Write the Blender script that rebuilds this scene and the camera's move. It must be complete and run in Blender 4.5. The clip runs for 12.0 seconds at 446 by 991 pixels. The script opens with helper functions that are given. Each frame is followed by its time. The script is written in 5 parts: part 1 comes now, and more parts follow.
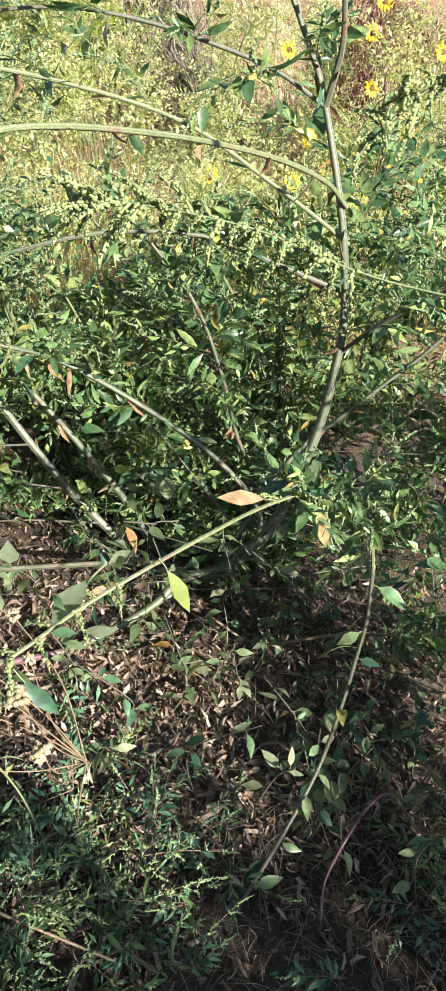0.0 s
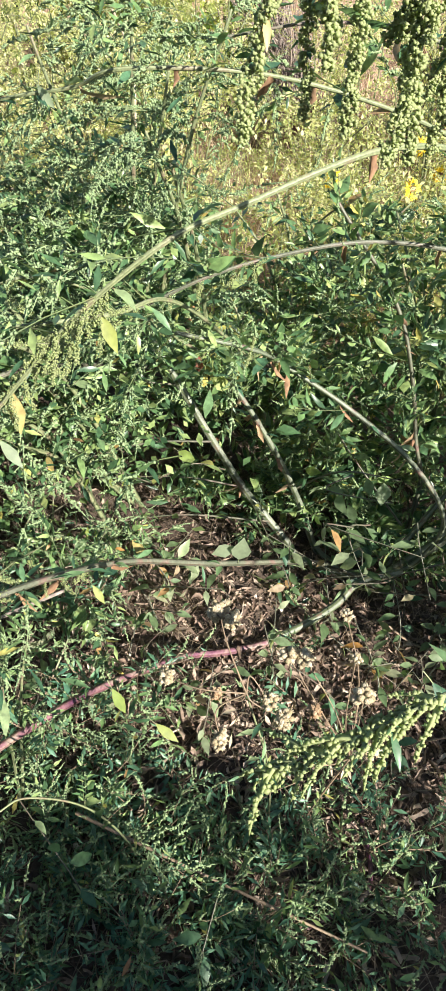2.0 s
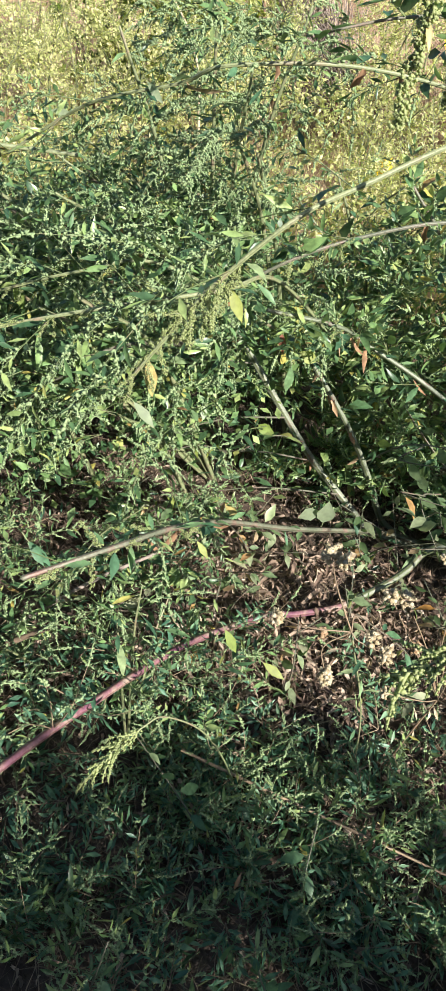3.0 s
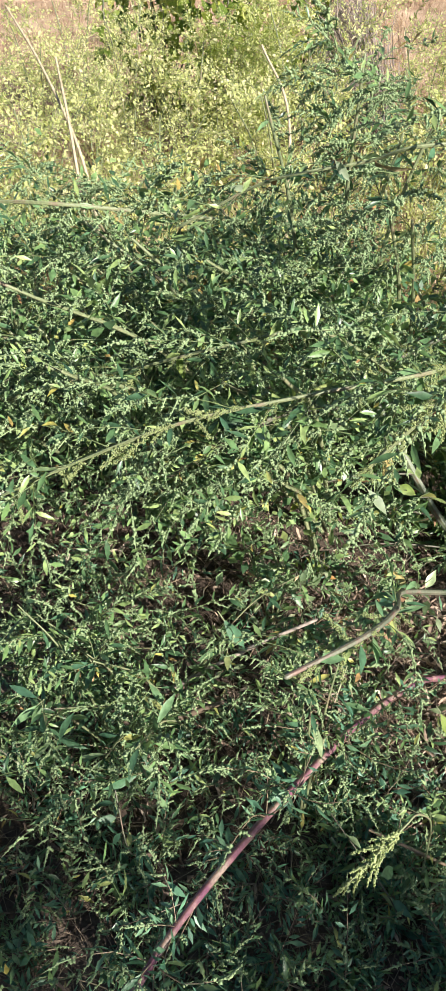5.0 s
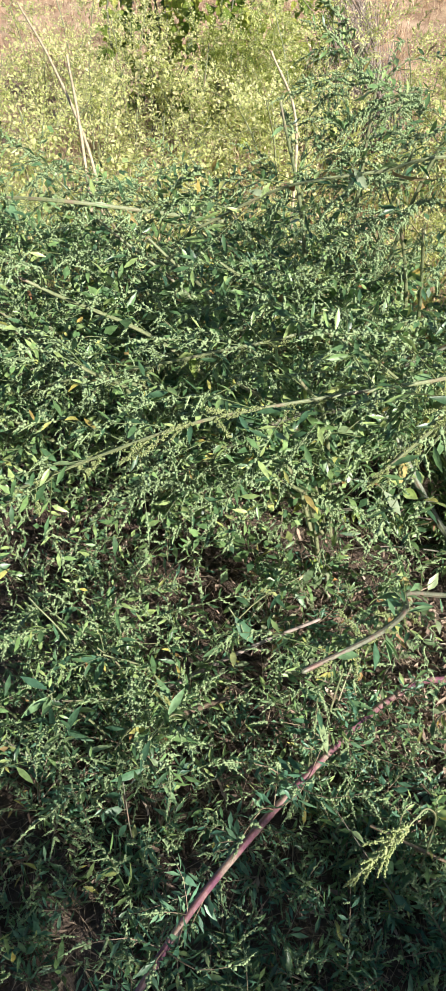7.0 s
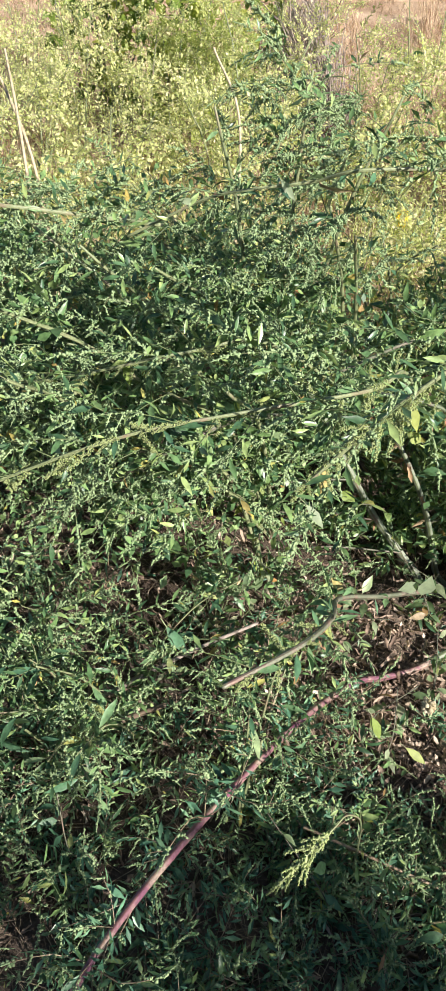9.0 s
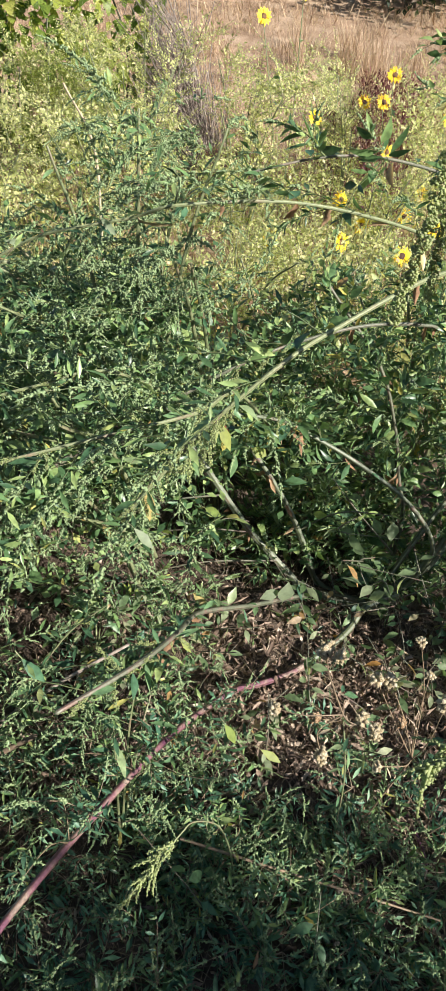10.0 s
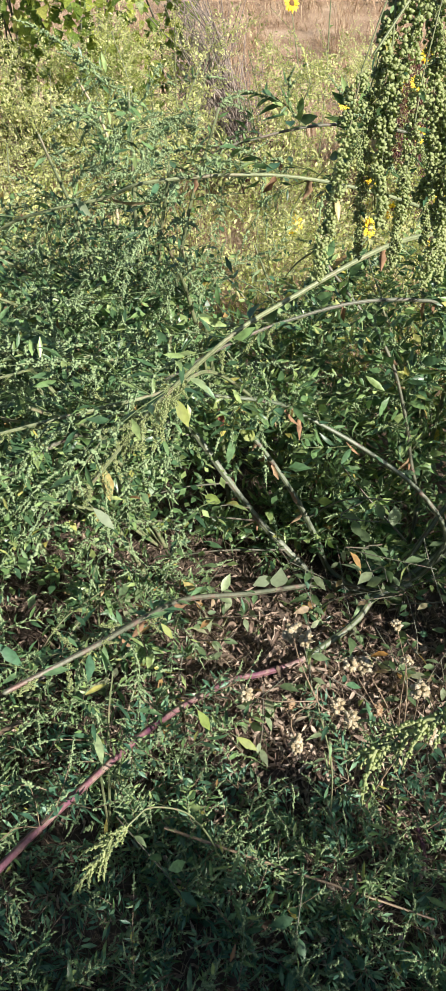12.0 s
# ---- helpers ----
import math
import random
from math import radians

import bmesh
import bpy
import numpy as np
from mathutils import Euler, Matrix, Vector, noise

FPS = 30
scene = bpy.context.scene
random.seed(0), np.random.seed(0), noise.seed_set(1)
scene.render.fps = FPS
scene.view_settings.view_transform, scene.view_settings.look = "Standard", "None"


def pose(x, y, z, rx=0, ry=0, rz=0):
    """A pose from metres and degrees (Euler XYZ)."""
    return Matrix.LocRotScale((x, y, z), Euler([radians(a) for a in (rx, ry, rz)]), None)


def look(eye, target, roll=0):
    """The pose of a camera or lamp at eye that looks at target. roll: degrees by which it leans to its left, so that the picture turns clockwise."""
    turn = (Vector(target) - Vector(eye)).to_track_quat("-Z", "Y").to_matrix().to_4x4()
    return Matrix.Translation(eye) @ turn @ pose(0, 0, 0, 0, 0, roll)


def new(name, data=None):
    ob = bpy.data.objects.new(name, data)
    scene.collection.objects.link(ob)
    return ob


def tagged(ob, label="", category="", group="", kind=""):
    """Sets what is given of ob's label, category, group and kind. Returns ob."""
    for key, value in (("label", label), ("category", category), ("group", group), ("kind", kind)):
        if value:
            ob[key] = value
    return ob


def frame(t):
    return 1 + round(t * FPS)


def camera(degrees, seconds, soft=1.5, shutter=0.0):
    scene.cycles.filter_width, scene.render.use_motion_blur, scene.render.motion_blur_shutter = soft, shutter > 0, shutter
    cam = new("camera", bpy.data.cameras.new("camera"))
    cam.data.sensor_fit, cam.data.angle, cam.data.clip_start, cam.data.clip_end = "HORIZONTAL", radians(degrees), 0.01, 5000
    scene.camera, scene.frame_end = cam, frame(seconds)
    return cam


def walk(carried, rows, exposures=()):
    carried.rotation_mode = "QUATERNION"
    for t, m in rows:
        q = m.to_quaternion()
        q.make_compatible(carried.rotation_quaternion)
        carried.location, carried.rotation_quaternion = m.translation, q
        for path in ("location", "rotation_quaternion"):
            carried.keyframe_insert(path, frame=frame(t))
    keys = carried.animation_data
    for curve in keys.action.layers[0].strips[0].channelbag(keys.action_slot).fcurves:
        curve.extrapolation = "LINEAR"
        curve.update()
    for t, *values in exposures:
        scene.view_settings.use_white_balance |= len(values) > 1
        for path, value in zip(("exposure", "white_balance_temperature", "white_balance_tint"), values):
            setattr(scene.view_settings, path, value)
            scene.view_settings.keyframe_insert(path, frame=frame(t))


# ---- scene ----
cam = camera(33.6, 12.0, soft=0.7)
PATH = [
    (0, (0.149, -0.012, 1.152), (-0.019, 1.58, -0.046), 1.8),
    (0.5, (0.009, -0.012, 1.166), (-0.144, 1.59, -0.021), 2.9),
    (1, (-0.099, -0.024, 1.172), (-0.178, 1.584, -0.014), 3.4),
    (1.5, (-0.177, -0.05, 1.167), (-0.288, 1.539, -0.043), 5.6),
    (2, (-0.228, -0.086, 1.166), (-0.438, 1.494, -0.043), 3.9),
    (2.5, (-0.284, -0.168, 1.174), (-0.52, 1.42, -0.019), 4.2),
    (3, (-0.315, -0.214, 1.182), (-0.603, 1.339, -0.045), 2.0),
    (3.5, (-0.403, -0.204, 1.192), (-0.72, 1.332, -0.048), 0.2),
    (3.7, (-0.454, -0.196, 1.209), (-0.764, 1.355, -0.015), 0.1),
    (5.3, (-0.635, -0.234, 1.239), (-0.955, 1.351, 0.063), 1.0),
    (5.5, (-0.642, -0.243, 1.236), (-0.961, 1.341, 0.057), 0.3),
    (6, (-0.652, -0.241, 1.237), (-0.954, 1.356, 0.071), 1.0),
    (6.5, (-0.657, -0.246, 1.238), (-0.96, 1.35, 0.072), 2.6),
    (7.4, (-0.663, -0.246, 1.25), (-0.925, 1.349, 0.073), 3.4),
    (8.5, (-0.642, -0.235, 1.262), (-0.835, 1.363, 0.075), 4.2),
    (9, (-0.615, -0.222, 1.28), (-0.793, 1.376, 0.09), 4.7),
    (9.5, (-0.532, -0.226, 1.313), (-0.621, 1.411, 0.168), 3.4),
    (10, (-0.475, -0.24, 1.324), (-0.459, 1.402, 0.182), 3.7),
    (10.5, (-0.437, -0.258, 1.339), (-0.363, 1.411, 0.238), 4.8),
    (11, (-0.415, -0.277, 1.343), (-0.45, 1.423, 0.289), 4.6),
    (11.5, (-0.383, -0.282, 1.328), (-0.52, 1.364, 0.2), 3.1),
    (12, (-0.338, -0.225, 1.285), (-0.476, 1.408, 0.138), -0.1),
]
# the camera's own exposure falls a little as it turns to the bright field
EXPOSURES = [(t, stops, 6120, 10) for t, stops in ((0, 1.46), (1.5, 1.53), (2.5, 1.30), (3.5, 1.27), (5.5, 1.27), (9, 1.26), (10, 1.05), (12, 1.07))]
walk(cam, [(t, look(eye, target, roll)) for t, eye, target, roll in PATH], EXPOSURES)

# ---- light ----
SUN_FROM = Vector((0.66, -0.60, 0.46)).normalized()  # towards the sun
sun_data = bpy.data.lights.new("sun", "SUN")
sun_data.energy, sun_data.angle, sun_data.color = 5.0, radians(0.55), (1.0, 0.90, 0.77)
sun = new("sun", sun_data)
sun.matrix_world = look(SUN_FROM * 20, (0, 0, 0))
world = bpy.data.worlds.new("world")
scene.world = world
world.use_nodes = True
wn = world.node_tree
sky = wn.nodes.new("ShaderNodeTexSky")
sky.sky_type, sky.sun_disc = "NISHITA", False
sky.sun_elevation = math.asin(SUN_FROM.z)
sky.sun_rotation = math.atan2(SUN_FROM.x, SUN_FROM.y)
wn.links.new(sky.outputs[0], wn.nodes["Background"].inputs[0])
wn.nodes["Background"].inputs[1].default_value = 0.052

# ---- materials ----
RNG = np.random.default_rng(7)


def nodes_of(name):
    m = bpy.data.materials.new(name)
    m.use_nodes = True
    return m, m.node_tree.nodes, m.node_tree.links, m.node_tree.nodes["Principled BSDF"]


def ramp(n, stops):
    r = n.new("ShaderNodeValToRGB")
    r.color_ramp.elements[0].position, r.color_ramp.elements[0].color = stops[0][0], (*stops[0][1], 1)
    r.color_ramp.elements[1].position, r.color_ramp.elements[1].color = stops[-1][0], (*stops[-1][1], 1)
    for p, c in stops[1:-1]:
        r.color_ramp.elements.new(p).color = (*c, 1)
    return r


def any_random(n, l):
    """A random number for each piece, joined or single."""
    info, geo, add, fr = (n.new(k) for k in ("ShaderNodeObjectInfo", "ShaderNodeNewGeometry", "ShaderNodeMath", "ShaderNodeMath"))
    fr.operation = "FRACT"
    l.new(info.outputs["Random"], add.inputs[0])
    l.new(geo.outputs["Random Per Island"], add.inputs[1])
    l.new(add.outputs[0], fr.inputs[0])
    return fr.outputs[0]


def plant_material(name, stops, rough=0.55, thin=0.48, mottle=0.35, scale=90.0, sheen=0.0, bump=0.25):
    """Leaf-like matter: a colour for each piece, blotches, fine relief, and some light let through."""
    m, n, l, b = nodes_of(name)
    rnd = any_random(n, l)
    r = ramp(n, stops)
    l.new(rnd, r.inputs[0])
    tex = n.new("ShaderNodeTexNoise")
    tex.inputs["Scale"].default_value, tex.inputs["Detail"].default_value = scale, 4
    geo = n.new("ShaderNodeNewGeometry")
    l.new(geo.outputs["Position"], tex.inputs["Vector"])
    hsv = n.new("ShaderNodeHueSaturation")
    mr = n.new("ShaderNodeMapRange")
    mr.inputs[1].default_value, mr.inputs[2].default_value = 0.3, 0.7
    mr.inputs[3].default_value, mr.inputs[4].default_value = 1 - mottle, 1 + mottle
    l.new(tex.outputs[0], mr.inputs[0])
    l.new(mr.outputs[0], hsv.inputs["Value"])
    l.new(r.outputs[0], hsv.inputs["Color"])
    l.new(hsv.outputs[0], b.inputs["Base Color"])
    b.inputs["Roughness"].default_value = rough
    b.inputs["Specular IOR Level"].default_value = 0.5
    bp = n.new("ShaderNodeBump")
    bp.inputs["Strength"].default_value, bp.inputs["Distance"].default_value = bump, 0.002
    l.new(tex.outputs[0], bp.inputs["Height"])
    l.new(bp.outputs[0], b.inputs["Normal"])
    if thin:
        tr, mix, warm = n.new("ShaderNodeBsdfTranslucent"), n.new("ShaderNodeMixShader"), n.new("ShaderNodeMixRGB")
        warm.blend_type, warm.inputs[0].default_value, warm.inputs[2].default_value = "MULTIPLY", 1.0, (1.2, 1.3, 0.8, 1)
        l.new(hsv.outputs[0], warm.inputs[1])
        l.new(warm.outputs[0], tr.inputs[0])
        mix.inputs[0].default_value = thin
        l.new(b.outputs[0], mix.inputs[1])
        l.new(tr.outputs[0], mix.inputs[2])
        l.new(mix.outputs[0], n["Material Output"].inputs[0])
    return m


LEAF = plant_material("goosefoot_leaf", [(0, (0.042, 0.092, 0.045)), (0.3, (0.075, 0.148, 0.063)), (0.65, (0.15, 0.25, 0.09)), (0.955, (0.31, 0.40, 0.15)), (0.985, (0.40, 0.36, 0.09)), (1, (0.30, 0.16, 0.08))], rough=0.36, thin=0.22)
LEAF_BIG = plant_material("big_leaf", [(0, (0.05, 0.12, 0.071)), (0.4, (0.09, 0.19, 0.100)), (0.75, (0.18, 0.30, 0.136)), (0.93, (0.31, 0.39, 0.201)), (0.975, (0.46, 0.43, 0.118)), (1, (0.42, 0.27, 0.165))], rough=0.42, thin=0.32)
SEED = plant_material("green_seed", [(0, (0.20, 0.285, 0.14)), (1, (0.30, 0.39, 0.195))], rough=0.8, thin=0.15, scale=300, mottle=0.2, bump=0.03)
SEED_PALE = plant_material("pale_seed", [(0, (0.36, 0.42, 0.19)), (1, (0.46, 0.51, 0.25))], rough=0.8, thin=0.4, scale=300, mottle=0.15, bump=0.03)
# lighter, yellower copy of the goosefoot leaf: sunlight put into its colour
LEAF_SUN = plant_material("sun_tinted_leaf", [(0, (0.06, 0.125, 0.055)), (0.35, (0.13, 0.22, 0.085)), (0.75, (0.27, 0.36, 0.13)), (0.95, (0.42, 0.46, 0.17)), (1, (0.50, 0.42, 0.10))], rough=0.42, thin=0.36)
HERB = plant_material("low_herb_leaf", [(0, (0.056, 0.14, 0.088)), (0.5, (0.105, 0.225, 0.135)), (1, (0.19, 0.33, 0.18))], rough=0.42, thin=0.27)
PALE_WEED = plant_material("pale_weed_leaf", [(0, (0.36, 0.41, 0.16)), (0.4, (0.55, 0.57, 0.25)), (0.8, (0.66, 0.64, 0.34)), (1, (0.72, 0.63, 0.44))], rough=0.7)
VINE_LEAF = plant_material("vine_leaf", [(0, (0.07, 0.12, 0.02)), (0.4, (0.16, 0.23, 0.04)), (0.8, (0.32, 0.37, 0.07)), (1, (0.48, 0.47, 0.13))], rough=0.45)
FEATHER = plant_material("feathery_green", [(0, (0.24, 0.30, 0.08)), (1, (0.40, 0.43, 0.14))], rough=0.7)
HEDGE = plant_material("hedge_leaf", [(0, (0.015, 0.03, 0.012)), (1, (0.05, 0.075, 0.025))])
STRAW = plant_material("straw", [(0, (0.12, 0.085, 0.06)), (0.5, (0.21, 0.16, 0.11)), (1, (0.36, 0.29, 0.20))], rough=0.7, thin=0.2)
FIELD = plant_material("dry_grass", [(0, (0.30, 0.19, 0.13)), (0.5, (0.47, 0.34, 0.23)), (1, (0.64, 0.51, 0.37))], rough=0.75, thin=0.25)
BLEACHED = plant_material("bleached_straw", [(0, (0.38, 0.31, 0.20)), (1, (0.46, 0.38, 0.26))], rough=0.7, thin=0.0)
LITTER = plant_material("dry_leaf", [(0, (0.09, 0.06, 0.045)), (0.4, (0.22, 0.155, 0.115)), (0.8, (0.38, 0.29, 0.22)), (1, (0.56, 0.47, 0.38))], rough=0.8, thin=0.15, bump=0.6)
PURPLE = plant_material("purple_weed", [(0, (0.07, 0.025, 0.03)), (0.6, (0.17, 0.06, 0.065)), (1, (0.34, 0.18, 0.15))], rough=0.75)
PETAL = plant_material("yellow_petal", [(0, (0.75, 0.50, 0.01)), (1, (0.90, 0.68, 0.02))], thin=0.3, mottle=0.12)
DISC = plant_material("sunflower_disc", [(0, (0.06, 0.025, 0.012)), (1, (0.16, 0.08, 0.02))], thin=0, scale=900, bump=1.0)
FLUFF = plant_material("cream_fluff", [(0, (0.42, 0.34, 0.20)), (0.6, (0.54, 0.46, 0.31)), (1, (0.64, 0.57, 0.43))], rough=0.9, thin=0.2, scale=700, bump=1.0)
FLUFF_BROWN = plant_material("brown_fluff", [(0, (0.30, 0.19, 0.10)), (1, (0.52, 0.38, 0.24))], rough=0.9, thin=0.1, scale=700, bump=1.0)
TWIG = plant_material("grey_twig", [(0, (0.13, 0.10, 0.085)), (1, (0.32, 0.27, 0.23))], rough=0.8, thin=0, bump=0.8)


def stem_material(name, a, b_, spot, spot_at=0.62, rough=0.5):
    """Skin of a stem: two blended hues, dull blotches and fine lengthwise relief."""
    m, n, l, b = nodes_of(name)
    geo = n.new("ShaderNodeNewGeometry")
    t1, t2 = n.new("ShaderNodeTexNoise"), n.new("ShaderNodeTexNoise")
    t1.inputs["Scale"].default_value, t2.inputs["Scale"].default_value = 26, 240
    t1.inputs["Detail"].default_value, t2.inputs["Detail"].default_value = 5, 6
    for t in (t1, t2):
        l.new(geo.outputs["Position"], t.inputs["Vector"])
    r = ramp(n, [(0.35, a), (spot_at - 0.06, b_), (spot_at + 0.06, spot)])
    l.new(t1.outputs[0], r.inputs[0])
    mul = n.new("ShaderNodeMixRGB")
    mul.blend_type, mul.inputs[0].default_value = "OVERLAY", 0.6
    l.new(r.outputs[0], mul.inputs[1])
    l.new(t2.outputs[0], mul.inputs[2])
    l.new(mul.outputs[0], b.inputs["Base Color"])
    b.inputs["Roughness"].default_value = rough
    bp = n.new("ShaderNodeBump")
    bp.inputs["Strength"].default_value, bp.inputs["Distance"].default_value = 0.4, 0.002
    l.new(t2.outputs[0], bp.inputs["Height"])
    l.new(bp.outputs[0], b.inputs["Normal"])
    return m


STEM_PALE = stem_material("stem_pale_rib", (0.14, 0.165, 0.115), (0.19, 0.21, 0.155), (0.13, 0.10, 0.08), 0.66)
STEM_GREEN = stem_material("stem_green_groove", (0.075, 0.10, 0.045), (0.10, 0.12, 0.06), (0.17, 0.10, 0.08))
STEM_YOUNG = stem_material("stem_young", (0.19, 0.22, 0.11), (0.23, 0.26, 0.135), (0.22, 0.18, 0.12))
STEM_YOUNG_GROOVE = stem_material("stem_young_groove", (0.12, 0.15, 0.07), (0.15, 0.175, 0.085), (0.16, 0.13, 0.08))
SHOOT = stem_material("shoot_stem", (0.08, 0.12, 0.045), (0.12, 0.16, 0.06), (0.15, 0.13, 0.07))
STEM_RED = stem_material("stem_reddish", (0.13, 0.045, 0.085), (0.20, 0.10, 0.115), (0.29, 0.22, 0.18), 0.56)
STEM_TAN = stem_material("stem_tan", (0.11, 0.125, 0.085), (0.155, 0.16, 0.115), (0.19, 0.13, 0.105), 0.62)
STEM_TAN_DARK = stem_material("stem_tan_groove", (0.07, 0.075, 0.045), (0.10, 0.09, 0.06), (0.13, 0.08, 0.065), 0.6)
STEM_RED_DARK = stem_material("stem_reddish_groove", (0.09, 0.035, 0.05), (0.15, 0.075, 0.07), (0.22, 0.15, 0.11), 0.56)
STEM_BROWN = stem_material("stem_brown", (0.20, 0.15, 0.10), (0.27, 0.20, 0.13), (0.33, 0.27, 0.17))
BARK_DARK = stem_material("bark_dark", (0.06, 0.045, 0.03), (0.09, 0.07, 0.05), (0.13, 0.10, 0.08))


def soil_material():
    m, n, l, b = nodes_of("soil")
    geo = n.new("ShaderNodeNewGeometry")
    t1, t2, t3 = (n.new("ShaderNodeTexNoise") for _ in range(3))
    for t, s, d in ((t1, 2.2, 5), (t2, 45, 8), (t3, 300, 4)):
        t.inputs["Scale"].default_value, t.inputs["Detail"].default_value = s, d
        l.new(geo.outputs["Position"], t.inputs["Vector"])
    add = n.new("ShaderNodeMath")
    add.operation = "MULTIPLY_ADD"
    add.inputs[1].default_value = 0.55
    l.new(t2.outputs[0], add.inputs[0])
    l.new(t1.outputs[0], add.inputs[2])
    r = ramp(n, [(0.5, (0.042, 0.031, 0.025)), (0.75, (0.082, 0.062, 0.049)), (0.95, (0.15, 0.118, 0.092))])
    l.new(add.outputs[0], r.inputs[0])
    # beyond the bush a mat of dry thatch covers the soil
    xyz, far, thatch, blend = n.new("ShaderNodeSeparateXYZ"), n.new("ShaderNodeMapRange"), ramp(n, [(0.5, (0.15, 0.10, 0.065)), (0.72, (0.32, 0.22, 0.145)), (0.95, (0.50, 0.38, 0.27))]), n.new("ShaderNodeMixRGB")
    l.new(geo.outputs["Position"], xyz.inputs[0])
    l.new(xyz.outputs[1], far.inputs[0])
    far.inputs[1].default_value, far.inputs[2].default_value = 2.0, 3.0
    l.new(add.outputs[0], thatch.inputs[0])
    l.new(far.outputs[0], blend.inputs[0])
    l.new(r.outputs[0], blend.inputs[1])
    l.new(thatch.outputs[0], blend.inputs[2])
    l.new(blend.outputs[0], b.inputs["Base Color"])
    b.inputs["Roughness"].default_value = 0.95
    b.inputs["Specular IOR Level"].default_value = 0.15
    mix = n.new("ShaderNodeMath")
    mix.operation = "MULTIPLY_ADD"
    mix.inputs[1].default_value = 0.35
    l.new(t3.outputs[0], mix.inputs[0])
    l.new(t2.outputs[0], mix.inputs[2])
    bp = n.new("ShaderNodeBump")
    bp.inputs["Strength"].default_value, bp.inputs["Distance"].default_value = 1.0, 0.012
    l.new(mix.outputs[0], bp.inputs["Height"])
    l.new(bp.outputs[0], b.inputs["Normal"])
    return m


SOIL = soil_material()


# ---- mesh kit ----
class Soup:
    """Gathers pieces for one mesh: corners, faces, and a material number for each face."""

    def __init__(self):
        self.v, self.f, self.m, self.n = [], [], [], 0

    def add(self, v, f, m=0):
        self.v.append(np.asarray(v, float))
        self.f.extend([tuple(i + self.n for i in q) for q in f])
        self.m.extend([m] * len(f) if np.isscalar(m) else m)
        self.n += len(v)
        return self

    def many(self, tv, tf, mats, offs, m=0):
        """One template many times: mats (k,3,3) and offs (k,3)."""
        k = len(offs)
        if not k:
            return self
        v = np.einsum("kij,nj->kni", np.asarray(mats), tv) + np.asarray(offs)[:, None, :]
        base = self.n + np.arange(k) * len(tv)
        self.v.append(v.reshape(-1, 3))
        for b in base:
            self.f.extend([tuple(int(b) + i for i in q) for q in tf])
        self.m.extend([m] * (len(tf) * k))
        self.n += k * len(tv)
        return self

    def mesh(self, name, mats, smooth=True):
        me = bpy.data.meshes.new(name)
        me.from_pydata(np.concatenate(self.v) if self.v else [], [], self.f)
        for mm in mats:
            me.materials.append(mm)
        me.polygons.foreach_set("material_index", np.array(self.m, np.int32))
        if smooth:
            me.polygons.foreach_set("use_smooth", np.ones(len(self.f), bool))
        me.update()
        return me


def empty(name, at, label, category, group="", kind=""):
    ob = new(name)
    ob.location = at
    ob.empty_display_size = 0.05
    return tagged(ob, label, category, group, kind)


def part(name, me, parent, label="", kind="", m=None):
    """A mesh under a thing, laid in the world's own metres (or at the pose m)."""
    ob = new(name, me)
    ob.parent = parent
    ob.matrix_parent_inverse = Matrix.Translation(-parent.location)
    if m is not None:
        ob.matrix_basis = m
    return tagged(ob, label, kind=kind)


def unit(v):
    v = np.asarray(v, float)
    return v / (np.linalg.norm(v) + 1e-9)


def aim(d, spin=0.0):
    """Turn that takes z to d."""
    d = unit(d)
    a = np.array([0.0, 0, 1]) if abs(d[2]) < 0.95 else np.array([1.0, 0, 0])
    x = unit(np.cross(a, d))
    y = np.cross(d, x)
    c, s = math.cos(spin), math.sin(spin)
    return np.stack([c * x + s * y, -s * x + c * y, d], axis=1)


def pose_of(r, at, scale=1.0):
    m = Matrix([[*(r[i] * scale), at[i]] for i in range(3)] + [[0, 0, 0, 1]])
    return m


def curve(pts, per=8):
    """A smooth line through a few knots."""
    p = [np.array(q, float) for q in pts]
    p = [2 * p[0] - p[1]] + p + [2 * p[-1] - p[-2]]
    out = []
    for a, b, c, d in zip(p, p[1:], p[2:], p[3:]):
        for t in np.arange(per) / per:
            out.append(0.5 * (2 * b + (c - a) * t + (2 * a - 5 * b + 4 * c - d) * t * t + (3 * b - a - 3 * c + d) * t ** 3))
    return np.array(out + [p[-2]])


def tube(soup, line, r0, r1, sides=6, m=0, ribs=False, knots=0.0, rng=RNG, taper=1.0):
    """A tapered stem along a line, ribbed lengthwise and swollen at its nodes."""
    n = len(line)
    t = np.gradient(line, axis=0)
    rad = r1 + (r0 - r1) * (1 - np.linspace(0, 1, n)) ** taper
    if knots:
        rad = rad * (1 + knots * (np.arange(n) % 5 == 0) + knots * 0.4 * rng.normal(size=n))
    x = aim(t[0])[:, 0]
    v, f, mm = [], [], []
    for i in range(n):
        d = unit(t[i])
        x = unit(x - d * np.dot(x, d))
        y = np.cross(d, x)
        for s in range(sides):
            a = 2 * math.pi * s / sides
            q = rad[i] * (1 + (0.07 if s % 2 else -0.07) * ribs)
            v.append(line[i] + q * (math.cos(a) * x + math.sin(a) * y))
    for i in range(n - 1):
        for s in range(sides):
            f.append((i * sides + s, i * sides + (s + 1) % sides, (i + 1) * sides + (s + 1) % sides, (i + 1) * sides + s))
            mm.append(m + (1 if ribs and s % 3 == 0 else 0))
    v.append(line[-1] + unit(t[-1]) * rad[-1])
    for s in range(sides):
        f.append(((n - 1) * sides + s, (n - 1) * sides + (s + 1) % sides, n * sides))
        mm.append(m)
    soup.add(v, f, mm)


